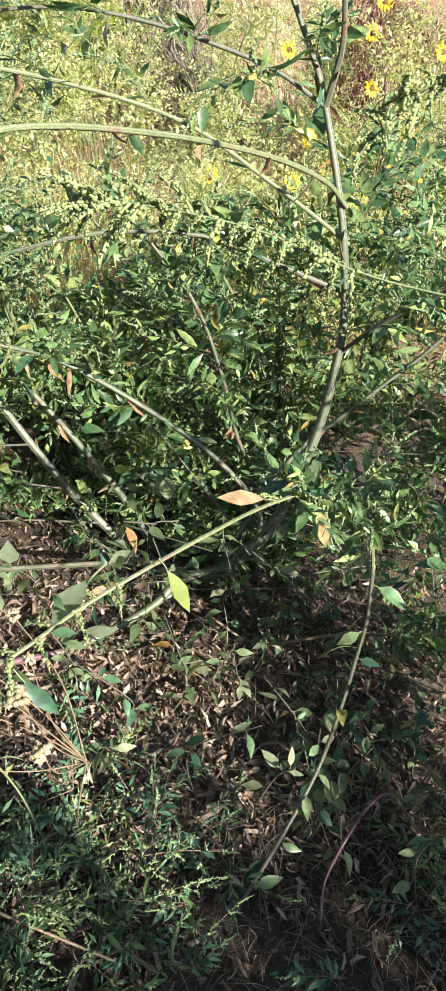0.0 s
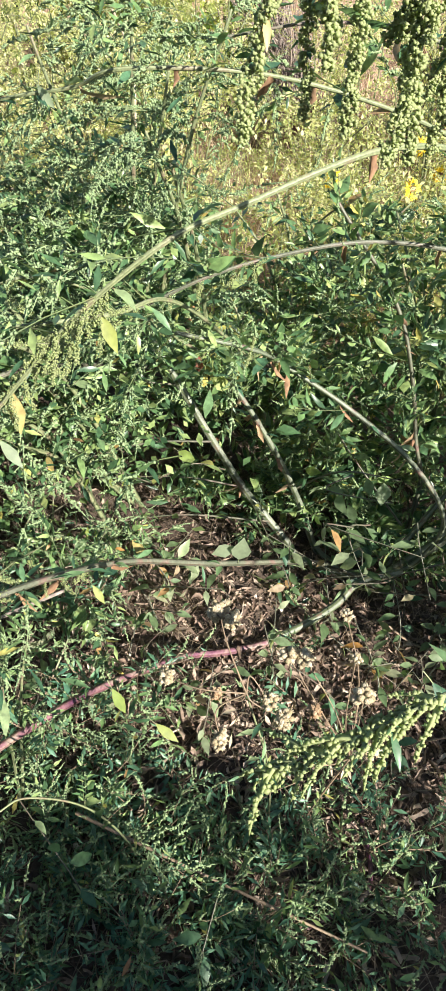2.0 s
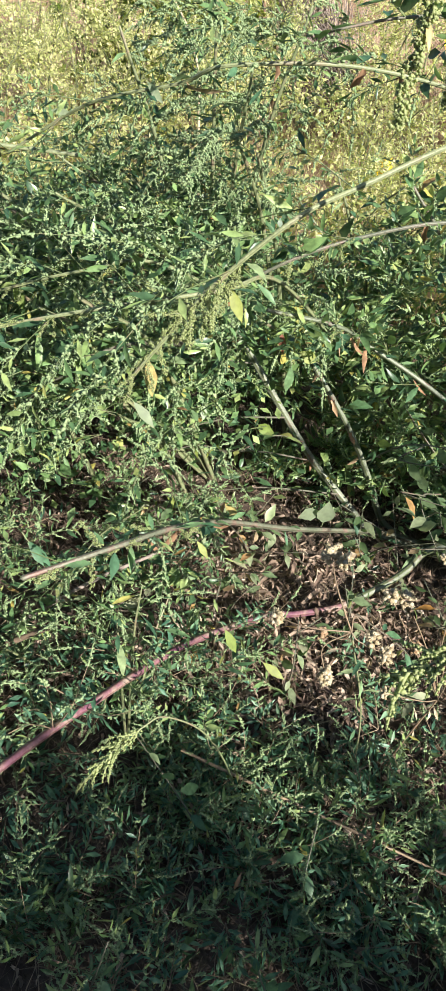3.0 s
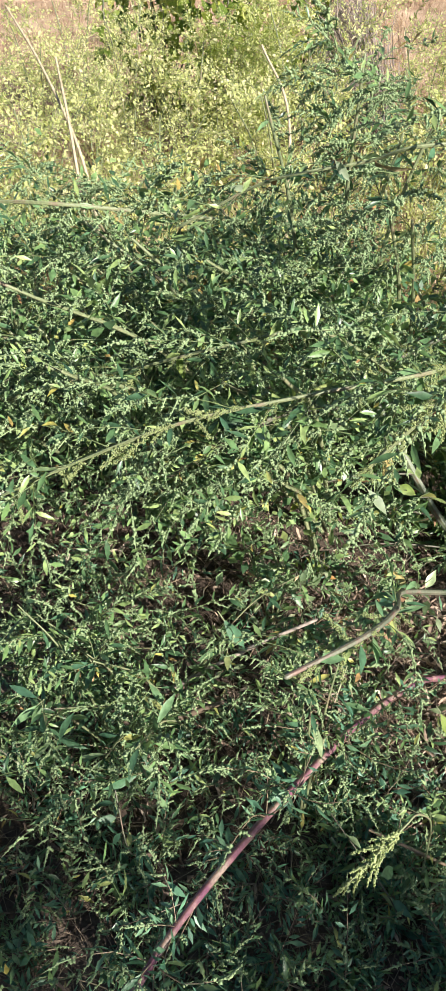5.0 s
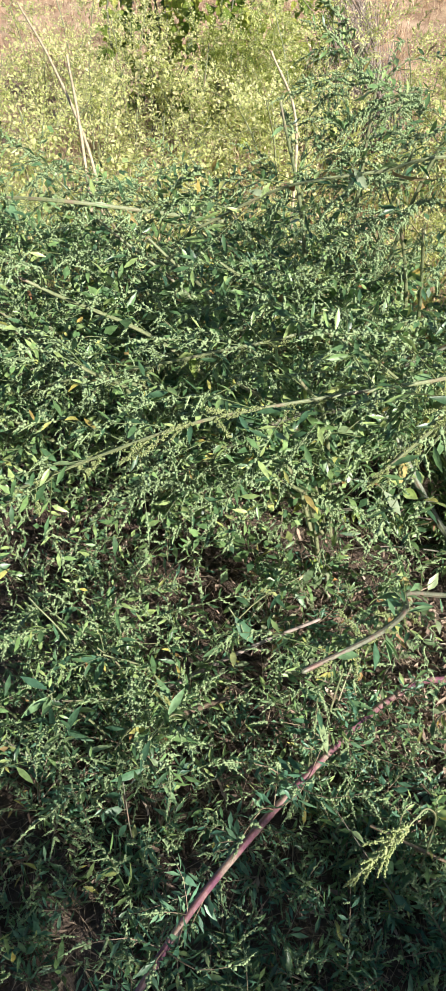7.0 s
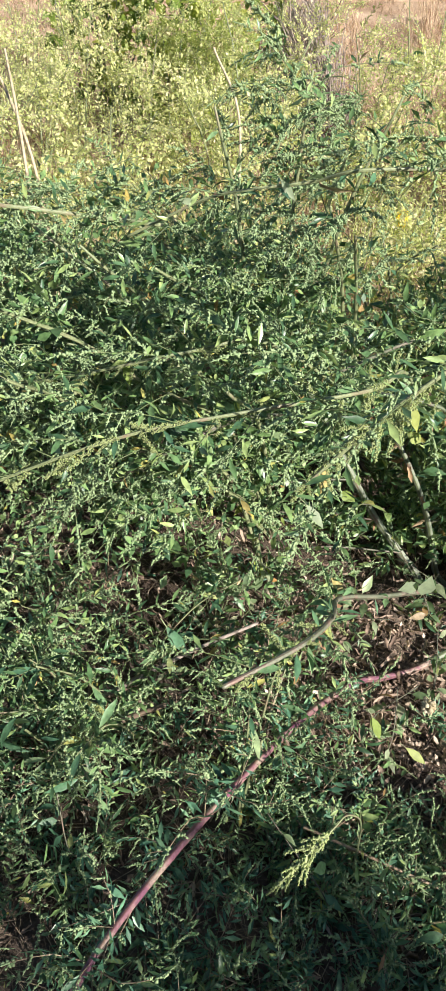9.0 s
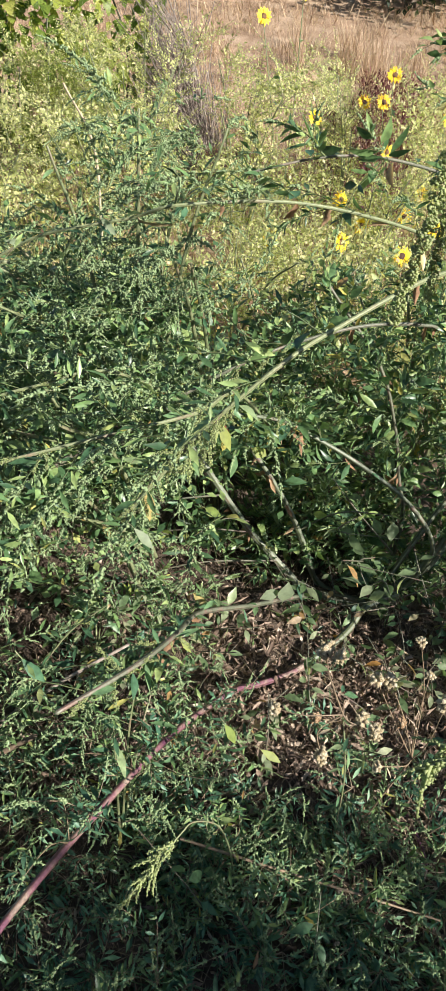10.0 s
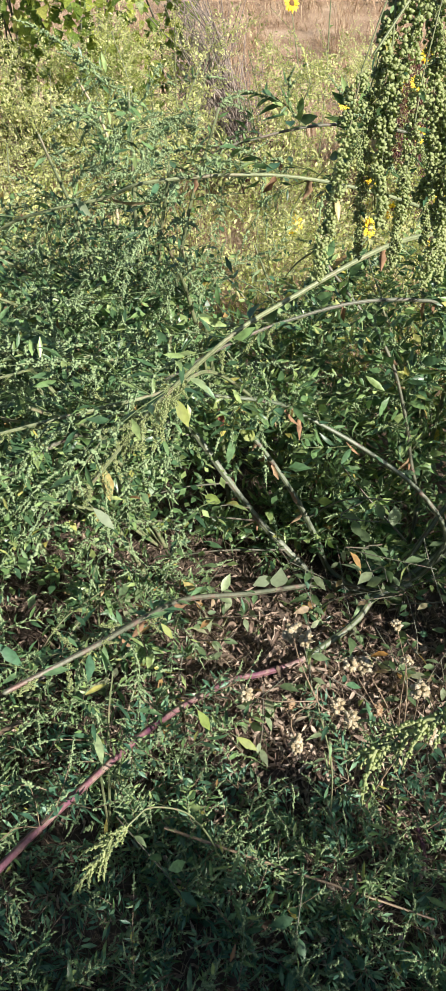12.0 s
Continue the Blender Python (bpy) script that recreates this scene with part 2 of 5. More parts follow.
# templates: y is the leaf's length, z its upper side, all of length 1
def leaf_shape(widths, bend, fold, lobes=0.0):
    k = len(widths)
    v, f = [], []
    for i, w in enumerate(widths):
        t = i / (k - 1)
        z = -bend * t * t
        w2 = w * (1 + lobes * (1 if i % 2 else -1))
        v += [(-w2, t, z + fold * w), (0, t, z), (w2, t, z + fold * w)]
    for i in range(k - 1):
        a, b = 3 * i, 3 * i + 3
        f += [(a, a + 1, b + 1, b), (a + 1, a + 2, b + 2, b + 1)]
    return np.array(v), f


RHOMB = [leaf_shape((0.015, 0.19, 0.23, 0.12, 0.0), b, fo, lo) for b, fo, lo in ((0.10, 0.25, 0), (0.3, 0.35, 0.06), (-0.1, 0.2, 0.1), (0.5, 0.15, 0))]
LANCE = [leaf_shape((0.012, 0.09, 0.13, 0.08, 0.0), b, fo) for b, fo in ((0.15, 0.3), (0.4, 0.3), (-0.1, 0.4))]
SLIM = [leaf_shape((0.015, 0.14, 0.0), b, 0.35) for b in (0.25, -0.1)]
FEW = [leaf_shape((0.014, 0.13, 0.11, 0.0), b, f) for b, f in ((0.15, 0.3), (0.45, 0.3), (-0.1, 0.4))]
BROAD = [leaf_shape((0.015, 0.24, 0.17, 0.0), b, f) for b, f in ((0.10, 0.25), (0.35, 0.35))]
TINY = [leaf_shape((0.02, 0.2, 0.0), b, 0.4) for b in (0.2, -0.1)]
NARROW = (np.array([(0, 0, 0), (0.15, 0.45, 0.08), (0, 1, -0.1), (-0.15, 0.45, 0.08)]), [(0, 1, 2, 3)])
DIAMOND = (np.array([(0, 0, 0), (0.27, 0.5, 0.06), (0, 1, 0), (-0.27, 0.5, 0.06)]), [(0, 1, 2, 3)])


def ico():
    bm = bmesh.new()
    bmesh.ops.create_icosphere(bm, subdivisions=1, radius=0.5)
    v = np.array([q.co for q in bm.verts])
    f = [tuple(q.index for q in p.verts) for p in bm.faces]
    bm.free()
    return v, f


ICO = ico()
DENSE = (np.array([(1, 0, 0), (-0.5, 0.87, 0), (-0.5, -0.87, 0), (0, 0, 1.0), (0, 0, -0.9)], float) * 0.58, [(0, 1, 3), (1, 2, 3), (2, 0, 3), (1, 0, 4), (2, 1, 4), (0, 2, 4)])


def leaf_turn(out, rng, droop=0.5):
    """A leaf that points out along a direction and faces up, loosely."""
    y = unit(np.array(out) + rng.normal(0, 0.35, 3) - np.array([0, 0, droop * rng.random()]))
    z = unit(np.array([0, 0, 1.0]) + rng.normal(0, 0.45, 3))
    x = unit(np.cross(y, z))
    return np.stack([x, y, np.cross(x, y)], axis=1)


def lumpy(soup, line, rad, rng, m, sides=4):
    """A knobbly tapering body along a line."""
    n = len(line)
    R = aim(line[-1] - line[0])
    a = np.arange(sides) * 2 * math.pi / sides + rng.random()
    ring = np.cos(a)[:, None] * R[:, 0] + np.sin(a)[:, None] * R[:, 1]
    q = (rad[:, None] * rng.uniform(0.6, 1.4, (n, sides)))[:, :, None]
    v = np.concatenate([(line[:, None, :] + q * ring).reshape(-1, 3), line[-1:] + (line[-1:] - line[-2:-1]) * 0.5])
    f = [(i * sides + k, i * sides + (k + 1) % sides, (i + 1) * sides + (k + 1) % sides, (i + 1) * sides + k) for i in range(n - 1) for k in range(sides)]
    soup.add(v, f + [((n - 1) * sides + k, (n - 1) * sides + (k + 1) % sides, n * sides) for k in range(sides)], m)


def spike(soup, base, d, length, ball, rng, m, down=(0.0, 0.0, -1.0), thick=1.0, fine=1.0):
    """A seed spike: a knobbly drooping body set with beads, larger at its foot."""
    R = aim(d)
    u = np.linspace(0, 1, max(3, int(length / 0.010 * fine)))
    axis = np.asarray(base) + np.outer(u * length, R[:, 2]) + np.outer(0.4 * length * u * u, down)
    lumpy(soup, axis, ball * 0.36 * thick * (1.15 - 0.75 * u), rng, m, 3)
    k = max(4, int(length / (ball * 0.5) * fine))
    t = (np.arange(k) + rng.random(k)) / k
    a = rng.random(k) * 6.28
    rr = ball * 0.5 * thick * (1.15 - 0.7 * t)
    offs = np.asarray(base) + np.outer(t * length, R[:, 2]) + (np.cos(a) * rr)[:, None] * R[:, 0] + (np.sin(a) * rr)[:, None] * R[:, 1]
    offs = offs + np.outer(0.4 * length * t * t, down)
    sc = ball * (1.2 - 0.4 * t) * rng.uniform(0.75, 1.2, k)
    soup.many(*DENSE, np.array([aim(rng.normal(size=3)) * q for q in sc]), offs, m)


def sprig(length, rng, leaves, spikes, leaf=0.03, shapes=RHOMB, spike_len=0.03, ball=0.0047, droop=0.3, r=0.0012):
    """A side shoot along z that nods towards x: axis, leaves that face -x, and hanging seed spikes. Materials: 0 stem, 1 leaf, 2 seed."""
    s = Soup()
    sway = rng.normal(0, 0.12) * length
    bend = droop * rng.uniform(0.5, 1.5) * length
    line = curve([(0, 0, 0), (bend * 0.2, sway * 0.5, length * 0.52), (bend, sway, length * 0.95)], 8)
    tube(s, line[::4], r, r * 0.5, 3)
    n = len(line) - 1
    for i in range(leaves):
        t = 0.08 + 0.9 * (i + rng.random()) / leaves
        p = line[min(n, int(t * n + 0.5))]
        sd = (1 if i % 2 else -1) * rng.uniform(0.35, 1.0)
        sz = leaf * (1.2 - 0.7 * t) * rng.uniform(0.55, 1.3)
        y = unit(np.array([rng.normal(0.15, 0.45), sd, 0.55]))
        z = unit(np.array([-1.0, 0, 0.25]) + rng.normal(0, 0.42, 3))
        x = unit(np.cross(y, z))
        tv, tf = shapes[rng.integers(len(shapes))]
        s.many(tv, tf, [np.stack([x, y, np.cross(x, y)], axis=1) * sz], [p + y * sz * 0.15], 1)
    for i in range(spikes):
        t = 0.32 + 0.68 * (i + rng.random()) / spikes
        p = line[min(n, int(t * n + 0.5))]
        d = (rng.normal(0.25, 0.5), (1 if i % 2 else -1) * rng.uniform(0.2, 1.0), rng.uniform(0.1, 0.8))
        spike(s, p, d, spike_len * (1.25 - 0.6 * t) * rng.uniform(0.5, 1.35), ball, rng, 2, (1.0, 0, 0))
    if spikes:
        spike(s, line[-1], line[-1] - line[-3], spike_len * 1.4, ball, rng, 2, (1.0, 0, 0))
    return s


# ---- ground ----
def clamp(v, a, b):
    return np.minimum(np.maximum(v, a), b)


def ground_z(x, y):
    """Height of the soil: level on one side, dipping under the bush on the other."""
    dip = 0.30 * clamp(x + 0.3, 0, 0.6) * clamp(0.4 + 0.6 * (y - 0.4) / 0.7, 0, 1.15) * clamp((3.2 - y) / 1.4, 0, 1) * clamp((2.0 - x) / 1.0, 0, 1)
    return -0.055 - dip + 0.012 * np.sin(3.1 * x + 1.7 * y) * np.cos(2.3 * y - x) - 0.02 * clamp(y - 3, 0, 3) + 0.19 * clamp(y - 9, 0, 8) + 0.06 * clamp(y - 17, 0, 45)


def axis_steps(lo, near_lo, near_hi, hi, fine):
    a = [near_lo]
    st = fine
    while a[-1] > lo:
        st *= 1.35
        a.append(a[-1] - st)
    b = list(np.arange(near_lo, near_hi, fine))
    c = [near_hi]
    st = fine
    while c[-1] < hi:
        st *= 1.35
        c.append(c[-1] + st)
    return np.array(sorted(set(a[1:] + b + c)))


gx, gy = axis_steps(-400, -1.6, 1.0, 400, 0.022), axis_steps(-60, 0.0, 2.0, 700, 0.022)
X, Y = np.meshgrid(gx, gy)
Z = ground_z(X, Y)
near = np.exp(-((X + 0.3) / 2.5) ** 2 - ((Y - 1) / 2.5) ** 2)
Z = Z + near * np.array([[0.016 * noise.noise((x * 5, y * 5, 0)) + 0.010 * noise.noise((x * 17, y * 17, 3)) for x in gx] for y in gy])
g = Soup()
nx, ny = len(gx), len(gy)
g.add(np.stack([X.ravel(), Y.ravel(), Z.ravel()], 1), [(j * nx + i, j * nx + i + 1, (j + 1) * nx + i + 1, (j + 1) * nx + i) for j in range(ny - 1) for i in range(nx - 1)])
ground = new("ground", g.mesh("ground", [SOIL]))
tagged(ground, "bare brown soil under weeds, dry and crumbly", "ground", kind="structure")

# ---- shoots to copy ----
rs = np.random.default_rng(11)
MATS = [SHOOT, LEAF, SEED]


def tuft(name, mats, k, rng, **args):
    """A few shoots from one foot."""
    s = Soup()
    for i in range(k):
        length, leaves, spikes = (rng.uniform(*args["length"]), int(rng.integers(*args["leaves"])), int(rng.integers(*args["spikes"])))
        one = sprig(length, rng, leaves, spikes, args["leaf"], args.get("shapes", RHOMB), args.get("spike_len", 0.03), args.get("ball", 0.0052), args.get("droop", 0.3))
        r = np.eye(3)
        if i:
            r = aim((rng.normal(0, 0.5), rng.normal(0, 0.8), 1), 0)
            r = r @ np.array([[0, -1, 0], [1, 0, 0], [0, 0, 1]]) if abs(r[0, 1]) > abs(r[0, 0]) else r
        s.add(np.concatenate(one.v) @ r.T, one.f, one.m)
    return s.mesh(name, mats)


LEAFY = [tuft("leafy_shoot", MATS, 2, rs, length=(0.09, 0.18), leaves=(10, 15), spikes=(0, 4), spike_len=0.02, leaf=0.046, shapes=BROAD + FEW) for _ in range(10)]
# shoots in the leaf colour that has sunlight mixed in
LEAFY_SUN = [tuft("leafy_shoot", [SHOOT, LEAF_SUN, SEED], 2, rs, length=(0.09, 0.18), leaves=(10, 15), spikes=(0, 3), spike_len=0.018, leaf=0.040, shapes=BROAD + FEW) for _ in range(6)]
SEEDY = [tuft("seedy_shoot", MATS, 2, rs, length=(0.08, 0.15), leaves=(7, 10), spikes=(5, 8), leaf=0.034, shapes=SLIM + FEW[:1], spike_len=0.019, droop=0.45) for k in range(10)]
FROND = [tuft("seed_frond", MATS, 1, rs, length=(0.16, 0.27), leaves=(12, 17), spikes=(10, 13), leaf=0.036, shapes=SLIM + FEW, spike_len=0.021, droop=0.4) for k in range(9)]
PANICLE = [tuft("seed_panicle", [SHOOT, LEAF, SEED], 1, rs, length=(0.12, 0.18), leaves=(4, 7), spikes=(16, 20), leaf=0.026, shapes=SLIM, spike_len=0.022, ball=0.0048, droop=0.7) for k in range(5)]
HERBS = [tuft("herb_shoot", [STEM_BROWN, HERB, SEED], 3, rs, length=(0.06, 0.14), leaves=(9, 14), spikes=(1, 4), leaf=0.031, shapes=SLIM + FEW[:1], spike_len=0.018) for _ in range(6)]
PALE = [tuft("pale_shoot", [STEM_YOUNG, PALE_WEED, SEED_PALE], 3, rs, length=(0.14, 0.32), leaves=(32, 42), spikes=(0, 1), leaf=0.021, shapes=[NARROW, NARROW, DIAMOND], droop=0.25) for _ in range(8)]


def nod(d, spin=0.0):
    """Turn that takes z to d and x as far down as it can, so that a shoot nods to the ground."""
    d = unit(d)
    x = np.array([0, 0, -1.0]) - d * -d[2]
    x = unit(x) if np.linalg.norm(x) > 0.05 else np.array([0, -1.0, 0])
    y = np.cross(d, x)
    c, w = math.cos(spin), math.sin(spin)
    return np.stack([c * x + w * y, -w * x + c * y, d], axis=1)


def strand(rng, length, wide, ball):
    """A hanging seed strand: lumps crowded round a thin axis and its short branchlets, along -z."""
    s = Soup()
    sway = rng.normal(0, 0.12, 2) * length
    line = curve([(0, 0, 0), (sway[0] * 0.4, sway[1] * 0.4, -length * 0.5), (sway[0], sway[1], -length)], 8)
    tube(s, line[::2], 0.0007, 0.0003, 4)
    u = np.linspace(0, 1, len(line))
    # small round clusters crowd along the axis
    k = int(length / 0.0021)
    t = (np.arange(k) + rng.random(k)) / k
    at = np.stack([np.interp(t, u, line[:, i]) for i in range(3)], 1)
    a = rng.random(k) * 6.28
    w = wide * (1.1 - 0.6 * t) * (0.5 + 0.5 * rng.random(k))
    hubs = at + np.stack([np.cos(a) * w, np.sin(a) * w, -0.4 * w], 1)
    for h, hw in zip(hubs, 0.0022 + 0.0009 * rng.random(k)):
        d = rng.normal(size=(13 if length > 0.1 else 7, 3))
        d /= np.linalg.norm(d, axis=1)[:, None]
        s.many(*DENSE, [aim(q) * ball * rng.uniform(0.8, 1.2) for q in d], h + d * hw, 2)
    for i in range(int(length / 0.06)):
        t = rng.random()
        p = line[int(t * (len(line) - 1))]
        s.many(*LANCE[0], [leaf_turn((rng.normal(), rng.normal(), -0.4), rng) * rng.uniform(0.010, 0.018)], [p], 1)
    return s.mesh("seed_strand", [STEM_YOUNG, LEAF_BIG, SEED_PALE])


LONG = [strand(rs, ln, 0.0062, 0.0027) for ln in (0.13, 0.15, 0.12, 0.14)]
SHORT = [strand(rs, ln, 0.0048, 0.0026) for ln in (0.055, 0.065, 0.05, 0.06)]


def catkin(rng, length):
    """One beaded seed spike along z with a few bracts, nodding towards x."""
    s = Soup()
    spike(s, (0, 0, 0), (0, 0, 1), length, 0.0052, rng, 0, (1, 0, 0), 1.5, 1.6)
    tube(s, np.array([(0, 0, 0), (0.1 * length, 0, 0.5 * length), (0.4 * length, 0, length)]), 0.0008, 0.0004, 4, 1)
    for t in (0.1, 0.3, 0.5, 0.75):
        s.many(*LANCE[0], [nod(rng.normal(size=3))[:, [1, 2, 0]] * rng.uniform(0.008, 0.014)], [(0.4 * length * t * t, 0, length * t)], 2)
    return s.mesh("seed_spike", [SEED_PALE, STEM_YOUNG, LEAF_BIG])


CATKIN = [catkin(rs, ln) for ln in (0.05, 0.042, 0.056, 0.036)]


def spikes_on(thing, line, rng, n, t0, t1, size, along=1.0, side=0.6, toss=0.3):
    """Beaded spikes on the last stretch of a bough, pointing on along it and to its sides."""
    for i in range(n):
        q = (t0 + (t1 - t0) * (i + rng.random()) / n) * (len(line) - 1)
        j = min(len(line) - 2, int(q))
        ax = unit(line[j + 1] - line[j])
        lat = unit(np.cross(ax, (0, 0, 1))) * (1 if i % 2 else -1)
        d = ax * along + lat * side * rng.uniform(0.2, 1.2) + np.array([0, 0, rng.normal(0.0, toss)])
        part("seed_spike", CATKIN[rng.integers(4)], thing, m=pose_of(nod(d, rng.normal(0, 0.3)), line[j] + (line[j + 1] - line[j]) * (q - j), rng.uniform(*size)))



def scatter(thing, name, meshes, spots, rng, up=0.7, spread=0.8, size=(0.8, 1.25), lean=(0.0, 0.0), label=""):
    """Shoots that share a few meshes, each an object under its plant."""
    for p in spots:
        d = unit(np.array([lean[0], lean[1], up]) + rng.normal(0, spread, 3) * (1, 1, 0.5))
        m = pose_of(nod(d, rng.normal(0, 0.5)), p, rng.uniform(*size))
        part(name, meshes[rng.integers(len(meshes))], thing, label, m=m)


def dress(thing, line, rng, gap, meshes, t0=0.15, t1=1.0, lift=0.3, size=(0.7, 1.1), name="shoot"):
    """Side shoots along a branch."""
    seg = np.linalg.norm(np.diff(line, axis=0), axis=1)
    total = seg.sum()
    acc = np.concatenate([[0], np.cumsum(seg)]) / total
    s = t0
    while s < t1:
        p = np.array([np.interp(s, acc, line[:, i]) for i in range(3)])
        i = min(len(line) - 2, int(np.searchsorted(acc, s)))
        d = unit(line[i + 1] - line[i])
        side = unit(np.cross(d, rng.normal(size=3)))
        way = unit(side + 0.9 * d + np.array([0, 0, lift]))
        part(name, meshes[rng.integers(len(meshes))], thing, m=pose_of(nod(way, rng.normal(0, 0.4)), p, rng.uniform(*size)))
        s += gap / total * rng.uniform(0.6, 1.4)


def hang(thing, line, rng, gap, meshes, t0, t1, size, spread=0.5, down=1.0, along=0.5):
    """Seed strands that hang from a branch."""
    n = len(line) - 1
    k = max(2, int(np.linalg.norm(np.diff(line, axis=0), axis=1).sum() * (t1 - t0) / gap))
    for i in range(k):
        q = (t0 + (t1 - t0) * (i + rng.random()) / k) * n
        j = min(n - 1, int(q))
        p = line[j] + (line[j + 1] - line[j]) * (q - j)
        d = unit(rng.normal(0, spread, 3) + (line[j + 1] - line[j]) / np.linalg.norm(line[j + 1] - line[j]) * along - np.array([0, 0, down]))
        part("seed_strand", meshes[rng.integers(len(meshes))], thing, m=pose_of(aim(-d, rng.random() * 6.28), p, rng.uniform(*size)))


def limb(thing, name, knots, r0, r1, mats, ribs=True, sides=12, knot=0.05, label="", per=10, taper=1.0):
    line = curve(knots, per)
    s = Soup()
    tube(s, line, r0, r1, sides, 0, ribs, knot, taper=taper)
    part(name, s.mesh(name, mats), thing, label)
    return line


def leaves_on(thing, line, rng, count, size, mat, t0=0.0, t1=1.0, shapes=RHOMB, droop=0.6):
    """Single leaves with short stalks along a branch."""
    made = []
    for tv, tf in shapes:
        s = Soup()
        s.many(tv, tf, [np.eye(3)], [(0, 0.22, 0)], 0)
        tube(s, np.array([(0, 0, 0.0), (0, 0.12, 0.01), (0, 0.24, 0)]), 0.02, 0.014, 3, 1)
        made.append(s.mesh("leaf", [mat, STEM_YOUNG]))
    for i in range(count):
        t = t0 + (t1 - t0) * (i + rng.random()) / count
        p = line[min(len(line) - 1, int(t * (len(line) - 1)))]
        a = rng.random() * 6.28
        r = leaf_turn((math.cos(a), math.sin(a), 0.2), rng, droop)
        part("leaf", made[rng.integers(len(made))], thing, m=pose_of(r, p, size * rng.uniform(0.6, 1.25)))


# ---- the large bush, whose limbs spread from one crown ----
rb = np.random.default_rng(21)
RIB = [STEM_PALE, STEM_GREEN]
REDRIB = [STEM_RED, STEM_RED_DARK]
TANRIB = [STEM_TAN, STEM_TAN_DARK]
YOUNG = [STEM_YOUNG, STEM_YOUNG_GROOVE]
CROWN = (-0.02, 1.34, -0.13)
bush = empty("goosefoot_bush", (CROWN[0], CROWN[1], float(ground_z(CROWN[0], CROWN[1]))), "large sprawling goosefoot weed with ribbed stems and green seed heads", "weed")
main = limb(bush, "stem", [CROWN, (0.11, 1.33, 0.041), (0.153, 1.34, 0.151), (0.201, 1.35, 0.31), (0.222, 1.35, 0.46), (0.228, 1.35, 0.584), (0.205, 1.35, 0.75), (0.153, 1.38, 0.94), (0.12, 1.38, 1.02), (0.06, 1.37, 1.13), (-0.03, 1.36, 1.23), (-0.126, 1.35, 1.32), (-0.257, 1.35, 1.421)], 0.0150, 0.0028, RIB, sides=15, label="thick ribbed stem striped pale and green", taper=1.7)
fork = limb(bush, "branch", [(0.154, 1.38, 0.935), (0.166, 1.37, 0.99), (0.172, 1.36, 1.037), (0.165, 1.34, 1.12), (0.16, 1.33, 1.25)], 0.006, 0.003, TANRIB)
arch_near = limb(bush, "branch", [(0.208, 1.35, 0.785), (0.164, 1.3, 0.838), (0.072, 1.18, 0.898), (-0.062, 1.0, 0.955), (-0.194, 0.82, 0.985), (-0.334, 0.72, 0.938), (-0.402, 0.66, 0.912), (-0.482, 0.629, 0.844), (-0.531, 0.618, 0.788), (-0.60, 0.60, 0.70)], 0.0042, 0.0026, YOUNG, label="smooth pale green arching branch")
arch_b = limb(bush, "branch", [(0.212, 1.36, 0.63), (0.052, 1.32, 0.7), (-0.046, 1.28, 0.741), (-0.187, 1.22, 0.756), (-0.319, 1.17, 0.736), (-0.436, 1.12, 0.703), (-0.56, 1.08, 0.64)], 0.0046, 0.003, TANRIB)
arch_c = limb(bush, "branch", [CROWN, (0.07, 1.31, -0.012), (0.095, 1.28, 0.14), (0.0, 1.255, 0.29), (-0.145, 1.245, 0.405), (-0.29, 1.235, 0.492), (-0.353, 1.134, 0.571), (-0.48, 1.06, 0.62)], 0.0065, 0.0035, RIB)
arch_u = limb(bush, "branch", [(0.22, 1.36, 0.717), (0.164, 1.35, 0.759), (0.065, 1.33, 0.828), (-0.06, 1.28, 0.915), (-0.205, 1.22, 0.969), (-0.381, 1.15, 1.005), (-0.569, 1.08, 1.005), (-0.653, 1.11, 0.972), (-0.756, 1.103, 0.95), (-0.843, 1.117, 0.919), (-0.98, 1.12, 0.84)], 0.0038, 0.0024, YOUNG)
arch_v = limb(bush, "branch", [(0.158, 1.38, 0.933), (0.066, 1.36, 0.989), (-0.047, 1.33, 1.029), (-0.143, 1.3, 1.055), (-0.233, 1.27, 1.068), (-0.327, 1.24, 1.065), (-0.445, 1.2, 1.042)], 0.0038, 0.002, TANRIB)
stem_d = limb(bush, "stem", [CROWN, (-0.199, 1.34, -0.096), (-0.258, 1.36, -0.045), (-0.374, 1.38, 0.078), (-0.46, 1.39, 0.2), (-0.55, 1.4, 0.339), (-0.62, 1.38, 0.46)], 0.0110, 0.008, RIB, label="leaning ribbed stem striped pale and brown")
stem_e = limb(bush, "stem", [CROWN, (-0.158, 1.4, -0.115), (-0.222, 1.38, 0.038), (-0.279, 1.33, 0.188), (-0.345, 1.3, 0.317), (-0.419, 1.28, 0.435)], 0.0105, 0.005, RIB)
low_f = limb(bush, "branch", [CROWN, (-0.164, 1.30, -0.06), (-0.386, 1.0, 0.161), (-0.494, 0.81, 0.313), (-0.526, 0.584, 0.482), (-0.57, 0.466, 0.541), (-0.66, 0.36, 0.56)], 0.0070, 0.0032, TANRIB)
limb(bush, "stem", [CROWN, (0.03, 1.28, -0.03), (-0.069, 1.2, -0.012), (-0.112, 1.14, -0.028), (-0.166, 1.08, -0.036), (-0.237, 1.02, -0.045)], 0.0088, 0.0079, RIB, label="grey brown curved foot of a low stem")
